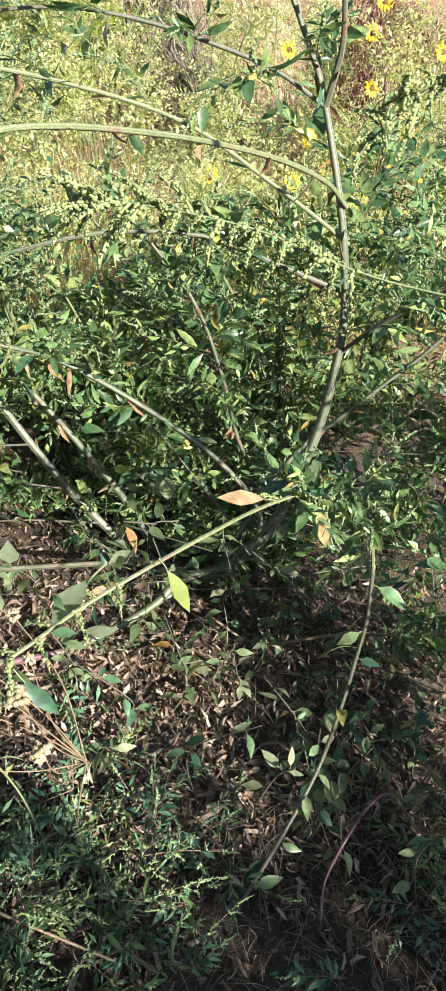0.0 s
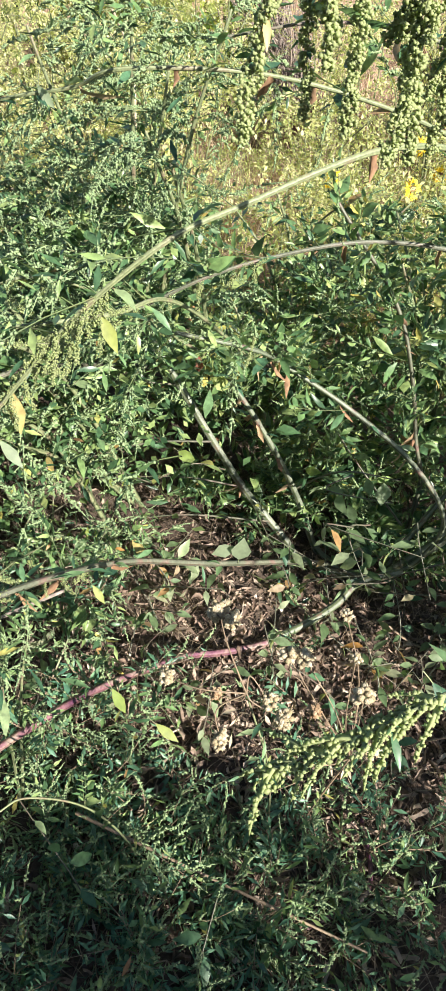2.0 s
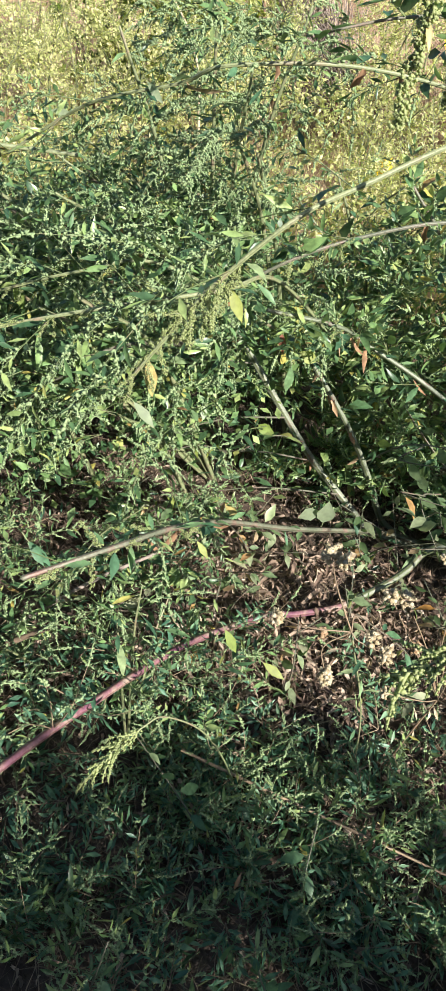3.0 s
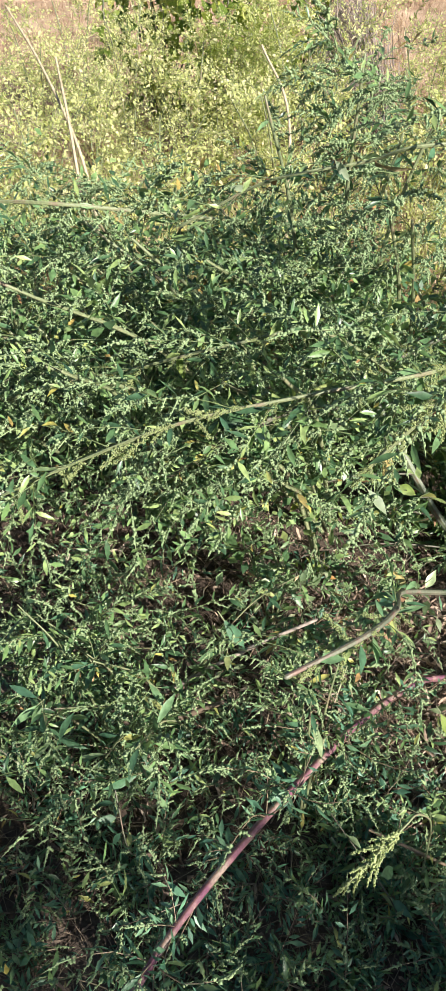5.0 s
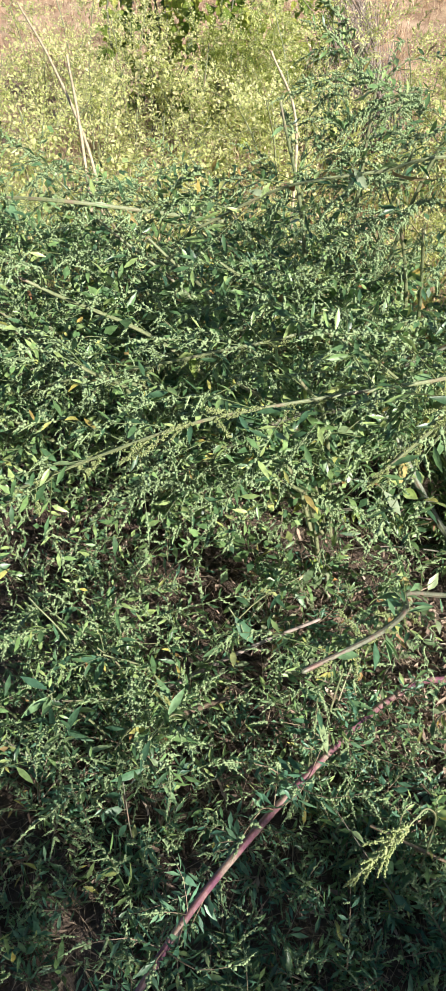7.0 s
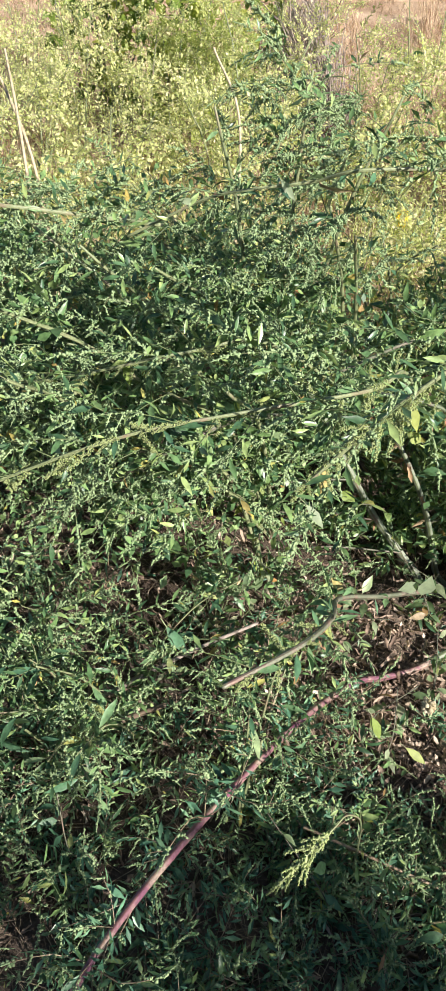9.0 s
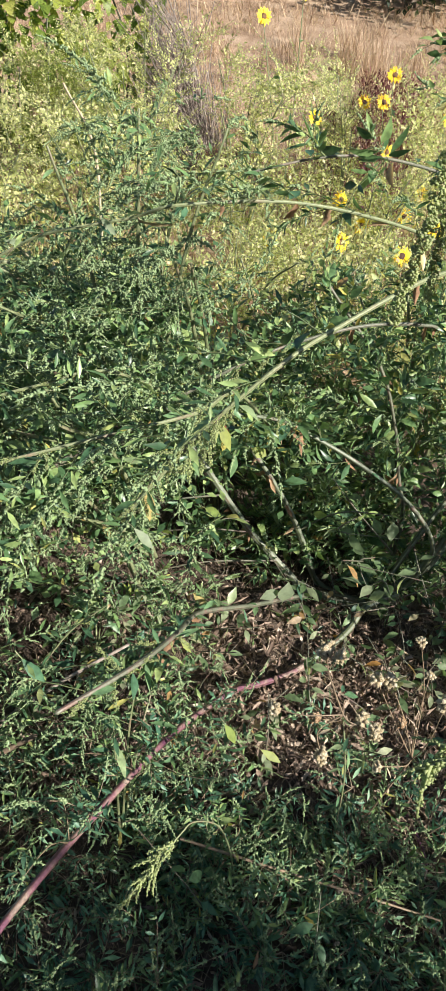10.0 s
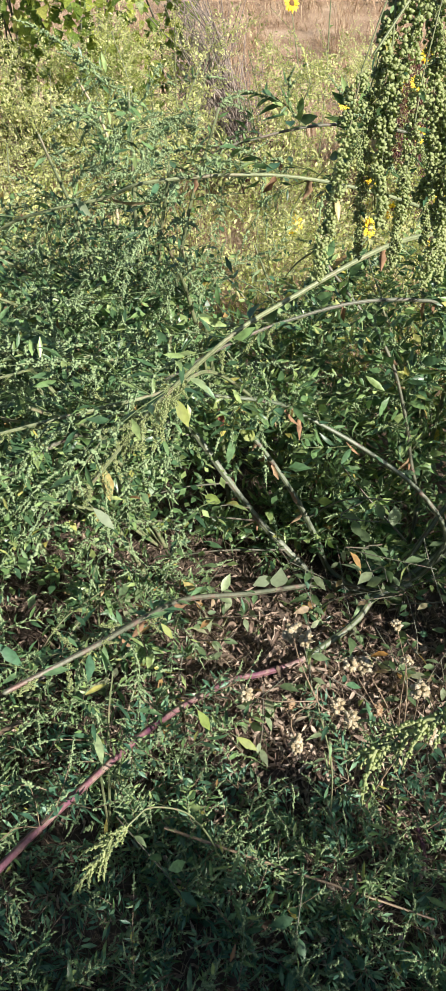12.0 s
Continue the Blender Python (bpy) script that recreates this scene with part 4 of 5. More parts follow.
def one_leaf(thing, base, tip, mat, shape=0):
    """A single leaf from its foot to its tip, with its face towards the light."""
    base, tip = np.array(base), np.array(tip)
    ln = np.linalg.norm(tip - base) * 1.08
    y = unit(tip - base)
    z = np.array([0.35, -0.7, 0.6]) + rl.normal(0, 0.25, 3)
    x = unit(np.cross(y, z))
    tv, tf = (LANCE + RHOMB)[shape]
    s = Soup().many(tv * np.array([1.35, 1, 1]), tf, [np.eye(3)], [(0, 0, 0)])
    tube(s, np.array([(0, -0.3, -0.05), (0, -0.12, 0.01), (0, 0.03, 0)]), 0.02, 0.014, 3, 1)
    part("leaf", s.mesh("leaf", [mat, STEM_YOUNG]), thing, m=pose_of(np.stack([x, y, np.cross(x, y)], axis=1), base, ln))


one_leaf(bush, (-0.478, 0.663, 0.819), (-0.459, 0.653, 0.782), YELLOW)
one_leaf(bush, (-0.576, 0.62, 0.729), (-0.566, 0.61, 0.681), LEAF_BIG)
one_leaf(bush, (-0.591, 0.6, 0.673), (-0.562, 0.59, 0.648), GREY)
one_leaf(bush, (-0.336, 0.913, 0.29), (-0.37, 0.903, 0.272), GREY, 3)
one_leaf(bush, (-0.324, 0.913, 0.262), (-0.317, 0.903, 0.315), GREY, 3)
one_leaf(bush, (-0.781, 0.6, 0.387), (-0.746, 0.59, 0.344), LEAF_BIG)
one_leaf(bush, (-0.972, 1.05, 0.625), (-0.955, 1.04, 0.574), YELLOW)
one_leaf(bush, (-0.708, 1.1, 0.972), (-0.682, 1.09, 0.946), GREY)
one_leaf(bush, (-0.853, 1.12, 0.913), (-0.884, 1.11, 0.917), GREY)
one_leaf(bush, (-0.467, 1.2, 0.514), (-0.457, 1.19, 0.472), RED)
one_leaf(bush, (-0.38, 1.04, 0.538), (-0.409, 1.03, 0.559), YELLOW, 3)
one_leaf(bush, (-0.501, 1.2, 0.282), (-0.465, 1.19, 0.267), YELLOW, 4)
one_leaf(bush, (-0.44, 1.2, 0.44), (-0.441, 1.19, 0.38), LEAF_BIG)
one_leaf(bush, (-0.228, 1.28, 0.225), (-0.197, 1.27, 0.231), YELLOW, 3)
one_leaf(bush, (-0.526, 0.7, 0.354), (-0.505, 0.69, 0.33), YELLOW)
one_leaf(bush, (-0.077, 1.1, 0.346), (-0.072, 1.09, 0.299), GREY, 3)
for a, b, mt in (((0.057, 0.438, 0.729), (0.079, 0.428, 0.696), YELLOW), ((0.127, 0.589, 0.700), (0.085, 0.579, 0.706), TAN), ((0.187, 0.67, 0.632), (0.205, 0.66, 0.585), TAN), ((-0.003, 0.41, 0.735), (-0.04, 0.4, 0.686), GREY), ((-0.011, 0.41, 0.676), (0.017, 0.4, 0.689), GREY), ((-0.076, 0.41, 0.597), (-0.045, 0.4, 0.566), LEAF_BIG)):
    one_leaf(thin, a, b, mt)

for k in range(5):
    x0, y0, z0 = rl.uniform(-0.75, -0.35), rl.uniform(1.1, 1.35), rl.uniform(0.0, 0.34)
    ln = limb(bush, "twig", [(x0, y0, z0), (x0 - 0.06, y0 - 0.04, z0 + rl.normal(0.02, 0.04)), (x0 - 0.13, y0 - 0.08, z0 + rl.normal(0.0, 0.05))], 0.0018, 0.001, TANRIB, sides=5, per=4)
    leaves_on(bush, ln, rl, 6, 0.034, LEAF_SUN if k % 2 else YELLOW, 0.1, 1.0, LANCE + RHOMB[:2], 0.9)
# leafy twigs round the crown: mealy grey-green leaves, a few gone tan or orange
MEALY = plant_material("mealy_leaf", [(0, (0.10, 0.17, 0.07)), (0.45, (0.20, 0.28, 0.14)), (0.78, (0.34, 0.40, 0.24)), (0.93, (0.40, 0.40, 0.26)), (0.965, (0.46, 0.24, 0.07)), (1, (0.52, 0.42, 0.30))], mottle=0.25)
for k in range(20):
    x0, y0, z0 = rl.uniform(-0.15, 0.36), rl.uniform(1.0, 1.36), rl.uniform(-0.12, 0.30)
    ln = limb(bush, "twig", [(x0, y0, z0), (x0 + rl.normal(0, 0.06), y0 - 0.05, z0 + rl.normal(0.02, 0.05)), (x0 + rl.normal(0, 0.12), y0 - 0.12, z0 + rl.normal(0.02, 0.08))], 0.0022, 0.001, TANRIB, sides=5, per=4)
    leaves_on(bush, ln, rl, 5, 0.046, MEALY, 0.1, 1.0, RHOMB, 1.1)

# a bright low spray by the path
low_spray = empty("goosefoot_plant", (-0.42, 0.42, float(ground_z(-0.42, 0.42))), "low goosefoot shoot with a bright yellowish green seed spray", "weed", "weeds")
ls = limb(low_spray, "stem", [(-0.40, 0.50, float(ground_z(-0.40, 0.50)) - 0.01), (-0.42, 0.45, 0.12), (-0.445, 0.39, 0.28), (-0.48, 0.33, 0.385), (-0.498, 0.30, 0.402), (-0.528, 0.265, 0.39), (-0.560, 0.238, 0.353)], 0.0018, 0.0008, YOUNG, sides=6)
spikes_on(low_spray, ls, rl, 18, 0.68, 1.0, (0.4, 0.72), 1.0, 0.6)
dress(low_spray, ls, rl, 0.06, LEAFY[:4] + FROND[:2], 0.4, 0.7, 0.1, (0.35, 0.6))
one_leaf(low_spray, (-0.379, 0.513, 0.301), (-0.346, 0.503, 0.285), YELLOW)
one_leaf(low_spray, (-0.441, 0.52, 0.351), (-0.42, 0.51, 0.317), YELLOW)

# ---- low herbs over the litter ----
for i in range(148):
    x0, y0 = (rp.uniform(-1.45, 0.6), (rp.uniform(0.03, 0.55) if i % 5 < 3 else rp.uniform(0.5, 1.15))) if i < 130 else (rp.uniform(-0.5, 0.02), rp.uniform(0.3, 0.62))
    if (x0 > 0.02 and y0 > 0.25 and rp.random() < 0.75) or (-0.12 < x0 < 0.4 and y0 > 0.60 and rp.random() < 0.6) or (x0 < -0.2 and 0.55 < y0 < 1.05 and rp.random() < 0.4):
        continue
    z0 = float(ground_z(x0, y0))
    th = empty("low_herb", (x0, y0, z0), "low sprawling dark green herb on the litter", "weed", "low herbs")
    scatter(th, "shoot", HERBS + FROND[:4] + SEEDY[:3], [(x0 + rp.normal(0, 0.09), y0 + rp.normal(0, 0.09), z0 + rp.uniform(0, 0.06)) for _ in range(6)], rp, 0.5, 1.0, (0.55, 1.05))

# broad-leaved seedlings
for i in range(72):
    x0, y0 = (rp.uniform(-0.1, 0.65), rp.uniform(0.6, 1.3)) if i % 2 else (rp.uniform(-0.85, -0.1), rp.uniform(0.7, 1.3)) if i % 3 else (rp.uniform(-1.2, 0.6), rp.uniform(0.1, 1.3))
    z0 = float(ground_z(x0, y0))
    th = empty("seedling", (x0, y0, z0), "small broad-leaved seedling among dry litter", "weed", "seedlings")
    ln = limb(th, "stem", [(x0, y0, z0 - 0.01), (x0 + rp.normal(0, 0.03), y0 + rp.normal(0, 0.03), z0 + 0.08), (x0 + rp.normal(0, 0.07), y0 + rp.normal(0, 0.07), z0 + rp.uniform(0.12, 0.22))], 0.002, 0.001, TANRIB, sides=5, per=5)
    leaves_on(th, ln, rp, rp.integers(6, 11), 0.036, LEAF_BIG if i % 3 == 0 else MEALY, 0.3, 1.0)

# ---- everlasting weed with cream flower heads ----
cud = empty("everlasting_weed", (-0.20, 0.60, float(ground_z(-0.20, 0.60))), "everlasting weed with cream fluffy flower clusters on yellow stems", "weed")
hub = (-0.26, 0.51, 0.403)
limb(cud, "stem", [(-0.20, 0.60, float(ground_z(-0.2, 0.6)) - 0.01), (-0.215, 0.57, 0.15), hub], 0.0018, 0.0014, [STEM_YOUNG, STEM_YOUNG], sides=8)
fl = np.random.default_rng(51)


def flower_head(rng, radius, mats):
    """A cluster of round fluffy buds."""
    s = Soup()
    for i in range(20):
        d = unit(rng.normal(size=3) + np.array([0, 0, 0.4]))
        p = d * radius * rng.uniform(0.55, 0.85)
        s.many(*ICO, [aim(d) * radius * rng.uniform(0.5, 0.7) * np.array([1, 1, 1.15])], [p], 0)
        for _ in range(2):
            q = unit(d + rng.normal(0, 0.5, 3))
            s.many(*TINY[0], [aim(q)[:, [0, 2, 1]] * radius * 0.25], [p + q * radius * 0.25], 0)
    return s.mesh("flower_head", mats)


HEADS = [flower_head(fl, 0.0135, [FLUFF]) for _ in range(3)]
BROWN = [flower_head(fl, 0.011, [FLUFF_BROWN]) for _ in range(2)]
SIDE = (-0.10, 0.585, 0.20)
limb(cud, "stem", [(-0.15, 0.62, float(ground_z(-0.15, 0.62)) - 0.01), (-0.13, 0.60, 0.05), SIDE], 0.0018, 0.0014, [STEM_BROWN, STEM_BROWN], sides=7)
for k, p in enumerate([(-0.304, 0.517, 0.537), (-0.367, 0.52, 0.398), (-0.217, 0.53, 0.467), (-0.195, 0.53, 0.464), (-0.153, 0.56, 0.519), (-0.133, 0.54, 0.468), (-0.123, 0.478, 0.478), (-0.208, 0.5, 0.38), (-0.231, 0.51, 0.395), (-0.287, 0.49, 0.33), (-0.205, 0.46, 0.348), (-0.101, 0.46, 0.404), (-0.3, 0.52, 0.381), (-0.173, 0.5, 0.406)]):
    root = np.array(hub if k in (0, 1, 7, 8, 9, 12) else SIDE)
    mid = tuple((root + np.array(p)) / 2 + fl.normal(0, 0.012, 3))
    limb(cud, "stem", [tuple(root), mid, p], 0.0012, 0.0007, [STEM_BROWN, STEM_YOUNG], sides=6, ribs=False, per=5)
    for j in range(2 if k in (0, 7, 9) else 1):
        o = np.array(p) + (fl.normal(0, 0.007, 3) if j else 0)
        wide = 0.65 if k in (4, 5, 10) else 1.15 if k in (0, 6) else 0.95
        part("flower_head", (BROWN if k > 11 else HEADS)[fl.integers(2)], cud, m=pose_of(aim(fl.normal(size=3) + np.array([0, -1, 2])), o, wide * (0.8 if j else 1)))
for root in (hub, SIDE):
    leaves_on(cud, curve([root, (root[0] - 0.01, root[1] + 0.02, root[2] - 0.08), (root[0] - 0.02, root[1] + 0.03, root[2] - 0.16)], 8), fl, 10, 0.020, BLEACHED, 0, 1, LANCE, 1.2)
leaves_on(cud, curve([(-0.235, 0.54, 0.33), (-0.225, 0.56, 0.2), (-0.21, 0.58, 0.05)], 8), fl, 10, 0.028, LEAF_BIG, 0, 1, LANCE)

# ---- sunflowers ----
sf = np.random.default_rng(61)


def sunflower_head(rng):
    s = Soup()
    for ring, k, ln in ((0, 13, 0.036), (1, 11, 0.030)):
        for i in range(k):
            a = 6.283 * (i + 0.5 * ring) / k + rng.normal(0, 0.06)
            y = np.array([math.cos(a), math.sin(a), 0.15 + rng.normal(0, 0.15)])
            x = unit(np.cross(y, (0, 0, 1)))
            y = unit(y)
            s.many(*leaf_shape((0.05, 0.16, 0.2, 0.14, 0.0), 0.15, 0.2), [np.stack([x, y, np.cross(x, y)], axis=1) * ln], [y * 0.013 + np.array([0, 0, 0.002 * ring])], 0)
    return s.mesh("petals", [PETAL])


def disc_mesh():
    s = Soup()
    bm = bmesh.new()
    bmesh.ops.create_uvsphere(bm, u_segments=14, v_segments=7, radius=0.017)
    s.add([(q.co.x, q.co.y, q.co.z * 0.45) for q in bm.verts], [tuple(q.index for q in p.verts) for p in bm.faces])
    bm.free()
    return s.mesh("disc", [DISC])


PETALS, DISC_ME = [sunflower_head(sf) for _ in range(3)], disc_mesh()
for heads in (((0.43, 4.8, 0.92), (0.38, 4.75, 0.78)), ((0.28, 4.85, 0.76),), ((0.75, 4.6, 0.72), (0.95, 4.7, 0.9)), ((0.40, 4.5, 0.55), (0.55, 4.4, 0.22)), ((-0.15, 4.8, 1.30), (-0.37, 4.8, 1.17)), ((0.62, 4.4, 0.35), (0.70, 4.2, 0.2)), ((-0.05, 4.4, 0.72),), ((0.1, 4.0, 0.38), (0.2, 3.8, 0.30)), ((0.05, 3.4, 0.32), (0.33, 3.3, 0.30)), ((-0.3, 3.3, 0.35),)):
    bx, by = heads[0][0] + sf.normal(0, 0.05), heads[0][1] + 0.1
    bz = float(ground_z(bx, by))
    th = empty("wild_sunflower", (bx, by, bz), "wild sunflower with yellow petals round a brown disc", "flower", "wild sunflowers")
    for h in heads:
        ln = limb(th, "stem", [(bx, by, bz - 0.02), ((bx + h[0]) / 2 + 0.02, (by + h[1]) / 2, (bz + h[2]) / 2), (h[0], h[1] + 0.03, h[2] - 0.015)], 0.006, 0.003, YOUNG, sides=6, per=6)
        leaves_on(th, ln, sf, 4, 0.07, LEAF_BIG, 0.3, 0.9)
        face = (sf.normal(0.35, 0.25), -1, sf.normal(0.35, 0.2))
        hd = part("flower_head", PETALS[sf.integers(3)], th, m=pose_of(aim(face), h, 1.05))
        ds = part("disc", DISC_ME, hd, "dark brown disc")
        ds.matrix_parent_inverse = Matrix.Identity(4)
        ds.location = (0, 0, 0.002)


# ---- grasses: many blades in one mesh ----
def blades(rng, n, box, length, width, lean, mat, name, zfun=ground_z, clumps=0):
    """Bent blades over a stretch of ground."""
    if clumps:
        c = np.stack([rng.uniform(box[0], box[1], clumps), rng.uniform(box[2], box[3], clumps)], 1)
        xy = c[rng.integers(clumps, size=n)] + rng.normal(0, 0.06, (n, 2))
    else:
        xy = np.stack([rng.uniform(box[0], box[1], n), rng.uniform(box[2], box[3], n)], 1)
    z = np.array([float(zfun(x, y)) for x, y in xy])
    ln = rng.uniform(*length, n)
    a = rng.random(n) * 6.283
    d = np.stack([np.cos(a), np.sin(a)], 1)
    le = rng.uniform(*lean, n)
    sx = np.stack([-d[:, 1], d[:, 0], np.zeros(n)], 1) * (width * rng.uniform(0.6, 1.3, n))[:, None]
    base = np.column_stack([xy, z - 0.005])
    mid = base + np.column_stack([d * (ln * le * 0.35)[:, None], ln * 0.55 * (1 - 0.35 * le)])
    tip = base + np.column_stack([d * (ln * le)[:, None], ln * (1 - 0.6 * le)])
    v = np.stack([base - sx, base + sx, mid - sx * 0.8, mid + sx * 0.8, tip], 1).reshape(-1, 3)
    s = Soup()
    s.v.append(v)
    for i in range(n):
        k = 5 * i
        s.f += [(k, k + 1, k + 3, k + 2), (k + 2, k + 3, k + 4)]
    s.m = [0] * len(s.f)
    return new(name, s.mesh(name, [mat]))


rg = np.random.default_rng(71)
tagged(blades(rg, 12000, (-3.5, 3.5, 2.6, 6.5), (0.15, 0.42), 0.0022, (0.4, 1.4), FIELD, "dry_grass", clumps=260), "tufts of tawny dry grass between the weeds", "grass", kind="stuff")
tagged(blades(rg, 22000, (-7, 9, 6.0, 15), (0.12, 0.45), 0.0035, (0.5, 1.5), FIELD, "dry_grass", clumps=2600), "field of tall tawny dry grass", "grass", kind="stuff")
tagged(blades(rg, 14000, (-3.6, 3.4, 5.6, 9.5), (0.2, 0.6), 0.003, (0.3, 1.3), FIELD, "dry_grass", clumps=420), "rough dry grass turned tan and pinkish", "grass", kind="stuff")
tagged(blades(rg, 9000, (-5, 7, 6.2, 13), (0.45, 0.95), 0.003, (0.15, 0.9), FIELD, "dry_grass", clumps=130), "taller clumps of bleached dry grass", "grass", kind="stuff")
tagged(blades(rg, 12000, (-18, 22, 14, 40), (0.25, 0.6), 0.010, (0.4, 1.4), FIELD, "dry_grass"), "far dry grass in full sun", "grass", kind="stuff")
tagged(blades(rg, 6000, (-3.6, 1.8, 2.4, 5.2), (0.2, 0.45), 0.0025, (0.1, 0.8), PALE_WEED, "green_grass", clumps=300), "fresh yellowish green grass among weeds", "grass", kind="stuff")
tagged(blades(rg, 16000, (-1.7, 0.9, -0.1, 1.9), (0.03, 0.11), 0.0008, (0.9, 1.5), STRAW, "straw"), "thin dry straw lying on the soil", "straw", kind="stuff")

# ---- dry leaves on the soil ----
lt = np.random.default_rng(81)
one = [Soup().many(tv, tf, [np.eye(3)], [(0, 0, 0)]).mesh("dry_leaf", [LITTER]) for tv, tf in CURLED]
litter = empty("leaf_litter", (0.0, 0.9, float(ground_z(0, 0.9))), "scatter of curled brown dry leaves on the soil", "litter", kind="stuff")


def litter_spot(rng, dense):
    x, y = (rng.normal(-0.1, 0.32), rng.normal(0.9, 0.25)) if dense else (rng.uniform(-1.7, 0.9), rng.uniform(-0.05, 1.6))
    return x, y, float(ground_z(x, y)) + rng.uniform(0.002, 0.018)


for i in range(200):
    r = aim(unit(lt.normal(0, 0.8, 3) + np.array([0, 0, 1])), lt.random() * 6.28)
    part("dry_leaf", one[lt.integers(4)], litter, m=pose_of(r, litter_spot(lt, i % 4), lt.uniform(0.014, 0.030)))
s = Soup()
for tv, tf in CURLED:
    k = 2400
    s.many(tv, tf, [aim(unit(lt.normal(0, 0.8, 3) + np.array([0, 0, 1])), lt.random() * 6.28) * lt.uniform(0.011, 0.028) for _ in range(k)], [litter_spot(lt, i % 2) for i in range(k)])
part("dry_leaves", s.mesh("dry_leaves", [LITTER]), litter, kind="stuff")

# sticks and fallen stalks
for kn, r, mt in (([(-0.505, 0.5, 0.05), (-0.35, 0.47, 0.03), (-0.17, 0.44, 0.0), (-0.033, 0.42, -0.03)], 0.0028, [STEM_BROWN, STEM_BROWN]), ([(-0.303, 0.45, 0.0), (-0.302, 0.42, -0.08)], 0.0045, [STEM_BROWN, STEM_BROWN]), ([(-0.97, 0.75, -0.045), (-0.898, 0.76, 0.017), (-0.767, 0.8, 0.111), (-0.642, 0.85, 0.171)], 0.005, [TWIG, TWIG]), ([(-0.86, 0.6, 0.12), (-0.784, 0.62, 0.16)], 0.006, [STRAW, STRAW]), ([(-0.05, 0.75, -0.12), (-0.02, 0.55, -0.09), (-0.12, 0.45, -0.06)], 0.005, [STEM_RED, STEM_RED_DARK]), ([(0.45, 0.75, -0.15), (0.36, 0.72, 0.0), (0.28, 0.62, -0.08), (0.27, 0.55, -0.12)], 0.003, [STEM_RED, STEM_RED_DARK]), ([(0.6, 1.12, 0.0), (0.3, 1.15, -0.08), (0.12, 1.17, -0.16), (0.0, 1.2, -0.12)], 0.004, [STEM_BROWN, STEM_BROWN])):
    st = Soup()
    tube(st, curve(kn, 8), r, r * 0.7, 8, 0, False, 0.08)
    tagged(new("fallen_stalk", st.mesh("fallen_stalk", mt)), "dry fallen stalk lying over the litter", "stalk", "fallen stalks")
for kn in ([(-1.978, 2.6, 1.097), (-1.778, 2.4, 0.933), (-1.588, 2.2, 0.70), (-1.5, 2.1, 0.35)], [(-1.73, 2.4, 0.97), (-1.62, 2.2, 0.781), (-1.55, 2.1, 0.4)], [(-1.1, 2.7, 1.0), (-0.98, 2.6, 0.8), (-0.95, 2.5, 0.4)]):
    st = Soup()
    tube(st, curve(kn + [(kn[-1][0] + 0.02, kn[-1][1], float(ground_z(kn[-1][0], kn[-1][1])) - 0.02)], 8), 0.004, 0.007, 6, 0, False, 0.08)
    tagged(new("dry_stalk", st.mesh("dry_stalk", [BLEACHED])), "bleached dry stalk leaning in the weeds", "stalk", "dry stalks")

# ---- purple weed, feathery weed, brush, vine shrub, stone and hedge at the back ----
pw = np.random.default_rng(91)
for cx, cy, rad, hh in ((0.55, 5.2, 0.30, 0.95), (0.44, 4.9, 0.22, 1.0), (-0.55, 5.6, 0.2, 0.4), (0.25, 5.5, 0.22, 0.75)):
    z0 = float(ground_z(cx, cy))
    th = empty("purple_weed", (cx, cy, z0), "bushy dry weed turned dull purple red", "weed", "purple weeds")
    s = Soup()
    k = 3000
    u = pw.random(k) ** 0.7
    ang, rr = pw.random(k) * 6.28, rad * np.sqrt(pw.random(k)) * (0.5 + 0.6 * np.sin(u * 2.4))
    off = np.column_stack([cx + rr * np.cos(ang), cy + rr * np.sin(ang), z0 + hh * u])
    s.many(*DIAMOND, [aim(pw.normal(size=3) + np.array([0, 0, 0.8]))[:, [0, 2, 1]] * np.array([0.5, 1, 1]) * pw.uniform(0.02, 0.045) for _ in range(k)], off)
    for _ in range(12):
        e = (cx + pw.normal(0, rad * 0.6), cy + pw.normal(0, rad * 0.6), z0 + hh * pw.uniform(0.7, 1.08))
        limb(th, "stem", [(cx, cy, z0), ((cx + e[0]) / 2, (cy + e[1]) / 2, z0 + hh * 0.5), e], 0.004, 0.0015, REDRIB, ribs=False, sides=5, per=4)
    part("foliage", s.mesh("foliage", [PURPLE]), th, kind="stuff")
for cx, cy, rad, hh in ((-1.45, 5.2, 0.22, 1.05), (-1.85, 5.5, 0.2, 0.95)):
    z0 = float(ground_z(cx, cy))
    th = empty("feathery_weed", (cx, cy, z0), "feathery yellowish green weed with very fine foliage", "weed", "feathery weeds")
    s = Soup()
    tv, tf = TINY[0]
    k = 1800
    u = pw.random(k) ** 0.6
    ang, rr = pw.random(k) * 6.28, rad * np.sqrt(pw.random(k)) * (0.4 + 0.6 * np.sin(np.clip(u, 0, 1) * 2.6))
    off = np.column_stack([cx + rr * np.cos(ang), cy + rr * np.sin(ang), z0 + hh * u])
    s.many(tv, tf, [aim(pw.normal(size=3) + np.array([0, 0, 1]))[:, [0, 2, 1]] * np.array([0.35, 1, 1]) * pw.uniform(0.03, 0.06) for _ in range(k)], off)
    for _ in range(12):
        e = (cx + pw.normal(0, rad * 0.5), cy + pw.normal(0, rad * 0.5), z0 + hh * pw.uniform(0.7, 1.0))
        tube(s, curve([(cx, cy, z0), ((cx + e[0]) / 2, (cy + e[1]) / 2, z0 + hh * 0.5), e], 4), 0.004, 0.002, 4)
    part("foliage", s.mesh("foliage", [FEATHER]), th, kind="stuff")

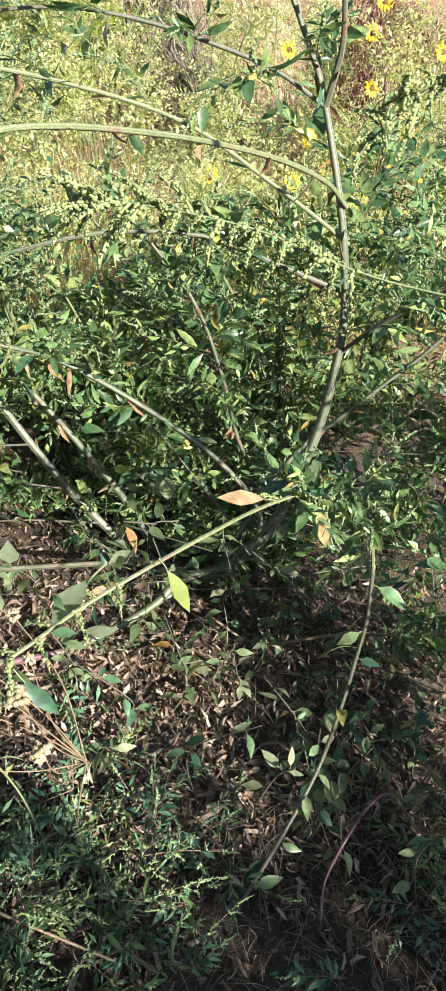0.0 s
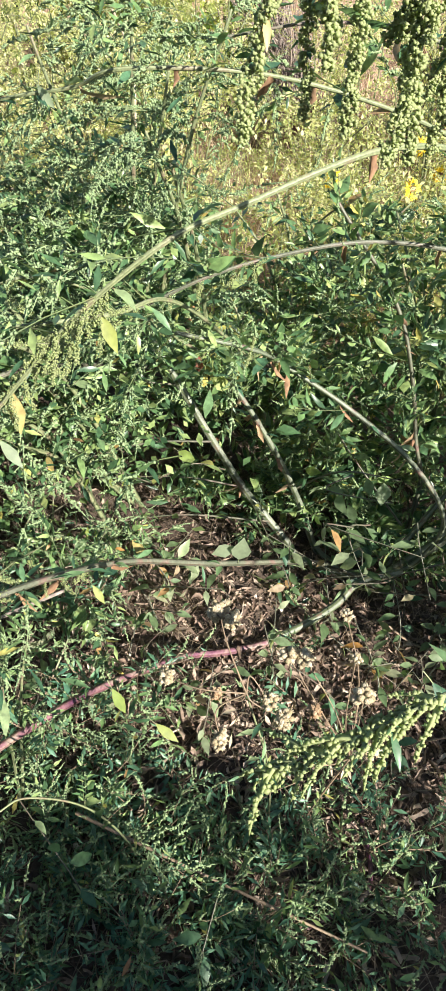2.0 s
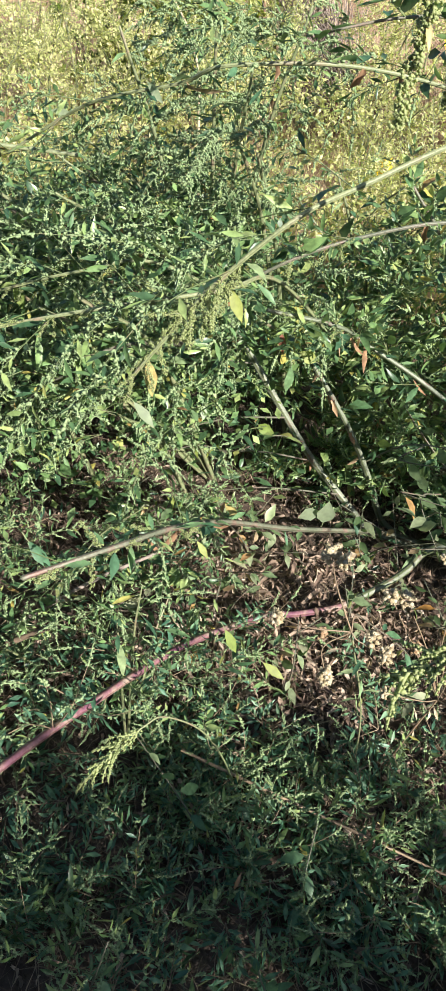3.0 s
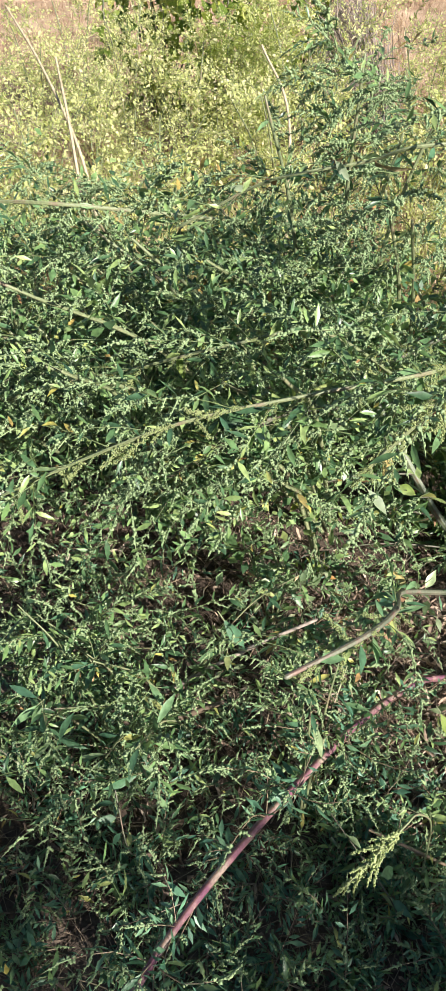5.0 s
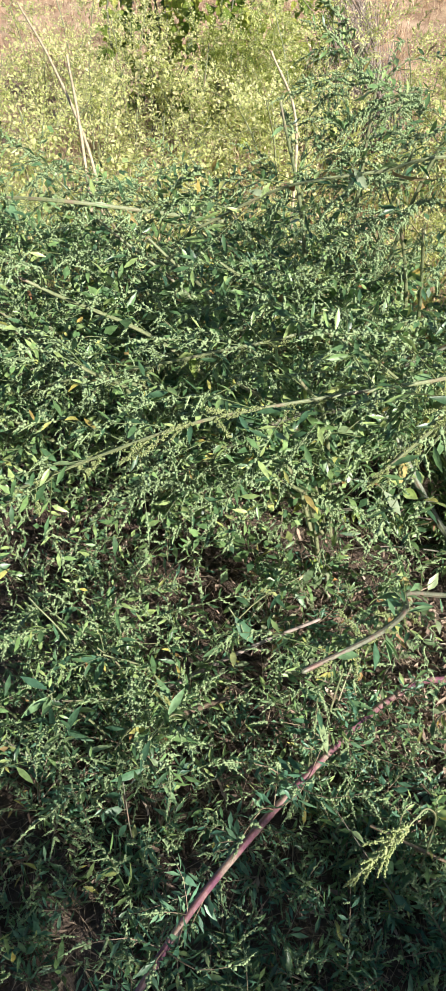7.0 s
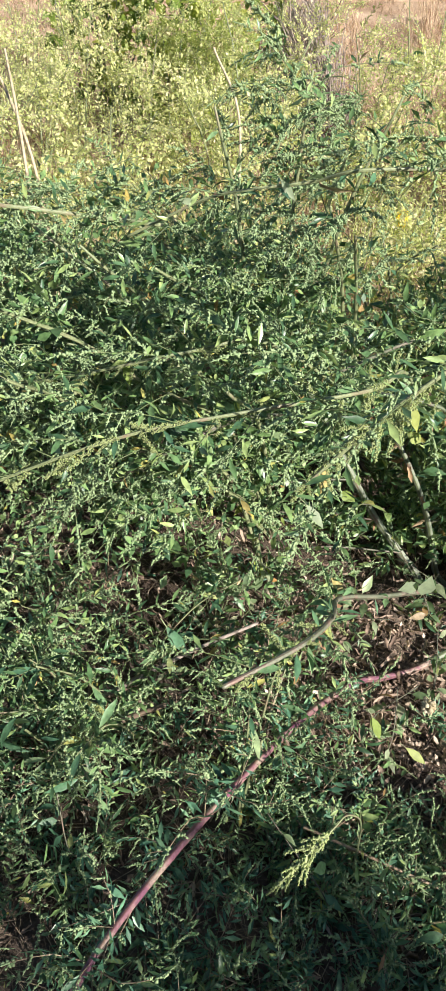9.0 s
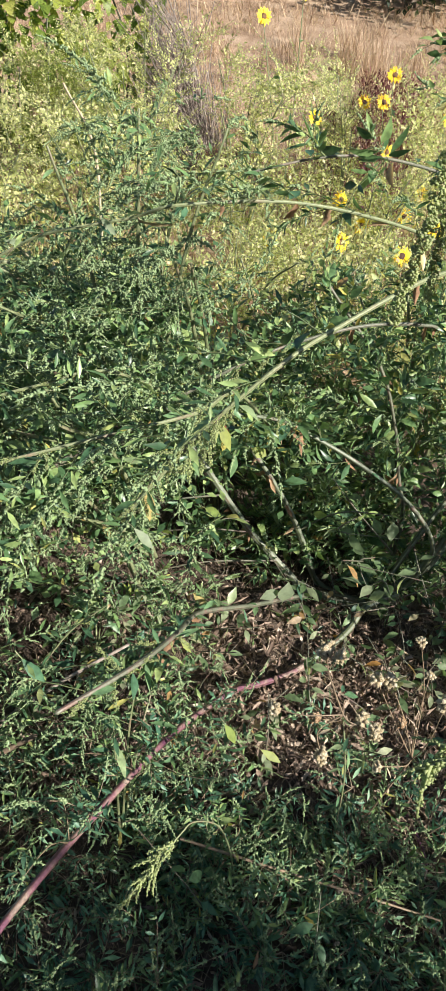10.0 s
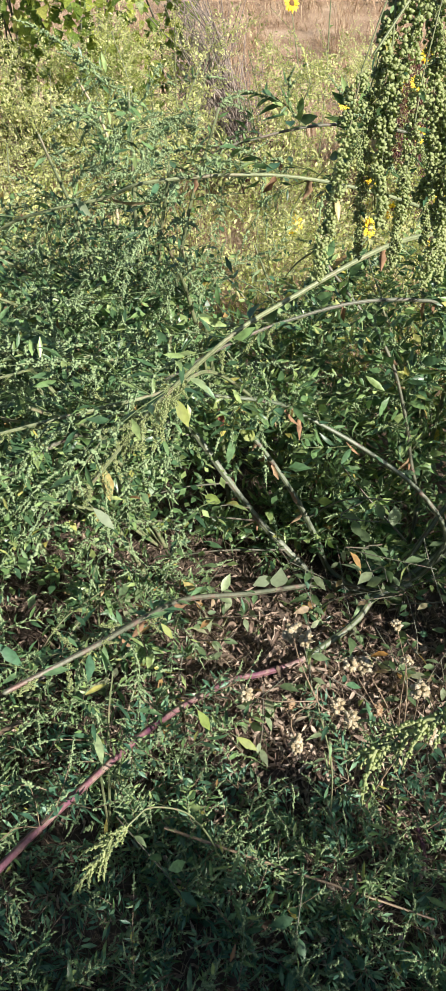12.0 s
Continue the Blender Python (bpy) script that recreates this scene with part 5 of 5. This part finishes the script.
br = np.random.default_rng(101)
pile = empty("brush_pile", (-0.95, 6.2, float(ground_z(-0.95, 6.2))), "heap of grey bare cut twigs", "brushwood")
tw = []
for _ in range(10):
    s = Soup()
    b = br.normal(0, 0.10, 3)
    tube(s, curve([(0, 0, 0), (0.1 + b[0], b[1], 0.45), (0.02 + b[2], b[1] * 2, 1.0)], 6), 0.010, 0.003, 5, 0, False, 0.1)
    for _ in range(3):
        h = br.uniform(0.3, 0.8)
        q = np.array([0.08, 0, h])
        tube(s, curve([q, q + br.normal(0, 0.08, 3) + (0, 0, 0.12), q + br.normal(0, 0.12, 3) + (0, 0, 0.3)], 4), 0.003, 0.001, 4)
    tw.append(s.mesh("twig", [TWIG]))
for i in range(220):
    # the heap slopes down to one side; twigs lie along the slope
    u = br.random()
    foot_ = (-0.92 + 0.38 * u + br.normal(0, 0.03), 6.2 + br.normal(0, 0.12), -0.12 + 1.15 * (1 - u) * br.random() ** 0.6)
    d = (-0.55 + br.normal(0, 0.22), br.normal(0, 0.25), 0.85)
    part("twig", tw[br.integers(10)], pile, m=pose_of(aim(d, br.random() * 6.28), foot_, br.uniform(0.5, 0.8)))

vs = np.random.default_rng(111)
vine = empty("vine_shrub", (-2.1, 6.5, float(ground_z(-2.1, 6.5))), "broad-leaved climbing shrub, deep green with sunlit leaves", "shrub")
LOBED = [leaf_shape((0.03, 0.34, 0.40, 0.26, 0.30, 0.12, 0.0), b, f, 0.3) for b, f in ((0.3, 0.2), (0.6, 0.1), (0.1, 0.35))]
lob = [Soup().many(tv, tf, [np.eye(3)], [(0, 0, 0)]).mesh("leaf", [VINE_LEAF]) for tv, tf in LOBED]
for k in range(14):
    bx = vs.uniform(-2.8, -1.2)
    limb(vine, "branch", [(bx, 6.6, -0.15), (bx + vs.normal(0, 0.2), 6.5 + vs.normal(0, 0.2), 0.9), (bx + vs.normal(0, 0.4), 6.3 + vs.normal(0, 0.3), 2.1 + vs.normal(0, 0.3))], 0.012, 0.004, TANRIB, sides=6, per=6)


def vine_spot():
    a = vs.random()
    x = vs.uniform(-3.0, -1.12)
    y = 6.1 + 0.6 * vs.random() ** 2.5 + 0.25 * math.sin(4 * x)
    return x, y, 0.15 + 2.3 * a


for i in range(300):
    d = unit(np.array([0.3, -1, -0.3]) + vs.normal(0, 0.6, 3))
    z = unit(np.array([0.1, -0.6, 0.8]) + vs.normal(0, 0.4, 3))
    x = unit(np.cross(d, z))
    p = vine_spot()
    part("leaf", lob[vs.integers(3)], vine, m=pose_of(np.stack([x, d, np.cross(x, d)], axis=1), (p[0], p[1] - 0.1, p[2]), vs.uniform(0.08, 0.15)))
s = Soup()
for tv, tf in LOBED:
    rr = []
    for _ in range(430):
        d = unit(np.array([0.2, -1, -0.5]) + vs.normal(0, 0.7, 3))
        z = unit(np.array([0.1, -0.6, 0.8]) + vs.normal(0, 0.5, 3))
        x = unit(np.cross(d, z))
        rr.append(np.stack([x, d, np.cross(x, d)], axis=1) * vs.uniform(0.06, 0.12))
    s.many(tv, tf, rr, [vine_spot() for _ in range(430)])
part("leaves", s.mesh("leaves", [VINE_LEAF]), vine, kind="stuff")

# an unseen hedge, made up behind the walker to shade the nearest strip of ground
hb = np.random.default_rng(131)
for x0, x1, top in ((-4.0, -1.0, 2.46), (-1.0, 2.0, 2.36), (2.0, 2.8, 2.25), (2.8, 3.5, 2.31), (3.5, 4.2, 2.36), (4.2, 5.6, 2.46), (5.6, 8.5, 2.95), (8.5, 11.0, 3.0)):
    xm = (x0 + x1) / 2
    z0 = float(ground_z(xm, -3.0))
    th = empty("shade_bush", (xm, -3.0, z0), "dense dark green hedge bush, unseen, added to cast shade", "hedge", "hedge bushes")
    for _ in range(9):
        bx = hb.uniform(x0, x1)
        limb(th, "branch", [(bx, -3.0, z0 - 0.05), (bx + hb.normal(0, 0.15), -3.0 + hb.normal(0, 0.2), 1.2), (bx + hb.normal(0, 0.25), -3.0 + hb.normal(0, 0.25), top - 0.1)], 0.025, 0.006, [BARK_DARK, BARK_DARK], sides=6, per=5)
    s = Soup()
    n = int(2300 * (x1 - x0))
    u = hb.random(n)
    px = hb.uniform(x0, x1, n)
    wave = np.array([0.22 * noise.noise((x * 1.6, 3.3, 0)) + 0.16 * noise.noise((x * 5.0, 7.7, 0)) for x in px])
    off = np.column_stack([px, -3.0 + hb.normal(0, 0.22, n), z0 + 0.1 + (top + wave - z0) * np.clip(u + np.abs(hb.normal(0, 0.05, n)), 0, 1.06)])
    s.many(*DIAMOND, [aim(hb.normal(size=3))[:, [0, 2, 1]] * hb.uniform(0.09, 0.16) for _ in range(n)], off)
    part("foliage", s.mesh("foliage", [HEDGE]), th, kind="stuff")

hg = np.random.default_rng(121)
for k, (cx, cy, w_, h_) in enumerate(((-6.2, 16, 2.2, 3.8), (-3.0, 16.5, 2.2, 3.6), (2.4, 15.5, 1.9, 3.8), (5.2, 16, 2.2, 3.8), (8.6, 17, 2.4, 3.8), (3.9, 18.5, 2.0, 4.2))):
    z0 = float(ground_z(cx, cy))
    th = empty("hedge_tree", (cx, cy, z0), "dark leafy tree in the hedge across the field", "tree", "hedge trees")
    limb(th, "trunk", [(cx, cy, z0 - 0.1), (cx + 0.1, cy, z0 + 1.2), (cx - 0.1, cy, z0 + h_ * 0.8)], 0.12, 0.04, [BARK_DARK, BARK_DARK], sides=8, per=6)
    for _ in range(6):
        a = hg.random() * 6.28
        limb(th, "limb", [(cx, cy, z0 + hg.uniform(0.4, 1.5)), (cx + w_ * 0.3 * math.cos(a), cy + w_ * 0.3 * math.sin(a), z0 + h_ * 0.5), (cx + w_ * 0.7 * math.cos(a), cy + w_ * 0.7 * math.sin(a), z0 + h_ * hg.uniform(0.6, 0.95))], 0.05, 0.015, [BARK_DARK, BARK_DARK], sides=6, per=5)
    s = Soup()
    cl = np.column_stack([cx + hg.normal(0, w_ * 0.45, 70), cy + hg.normal(0, w_ * 0.35, 70), z0 + hg.uniform(0.3, h_, 70)])
    n = 6000
    off = cl[hg.integers(70, size=n)] + hg.normal(0, 0.22, (n, 3))
    s.many(*DIAMOND, [aim(hg.normal(size=3))[:, [0, 2, 1]] * hg.uniform(0.12, 0.24) for _ in range(n)], off)
    part("crown", s.mesh("crown", [HEDGE]), th, kind="stuff")
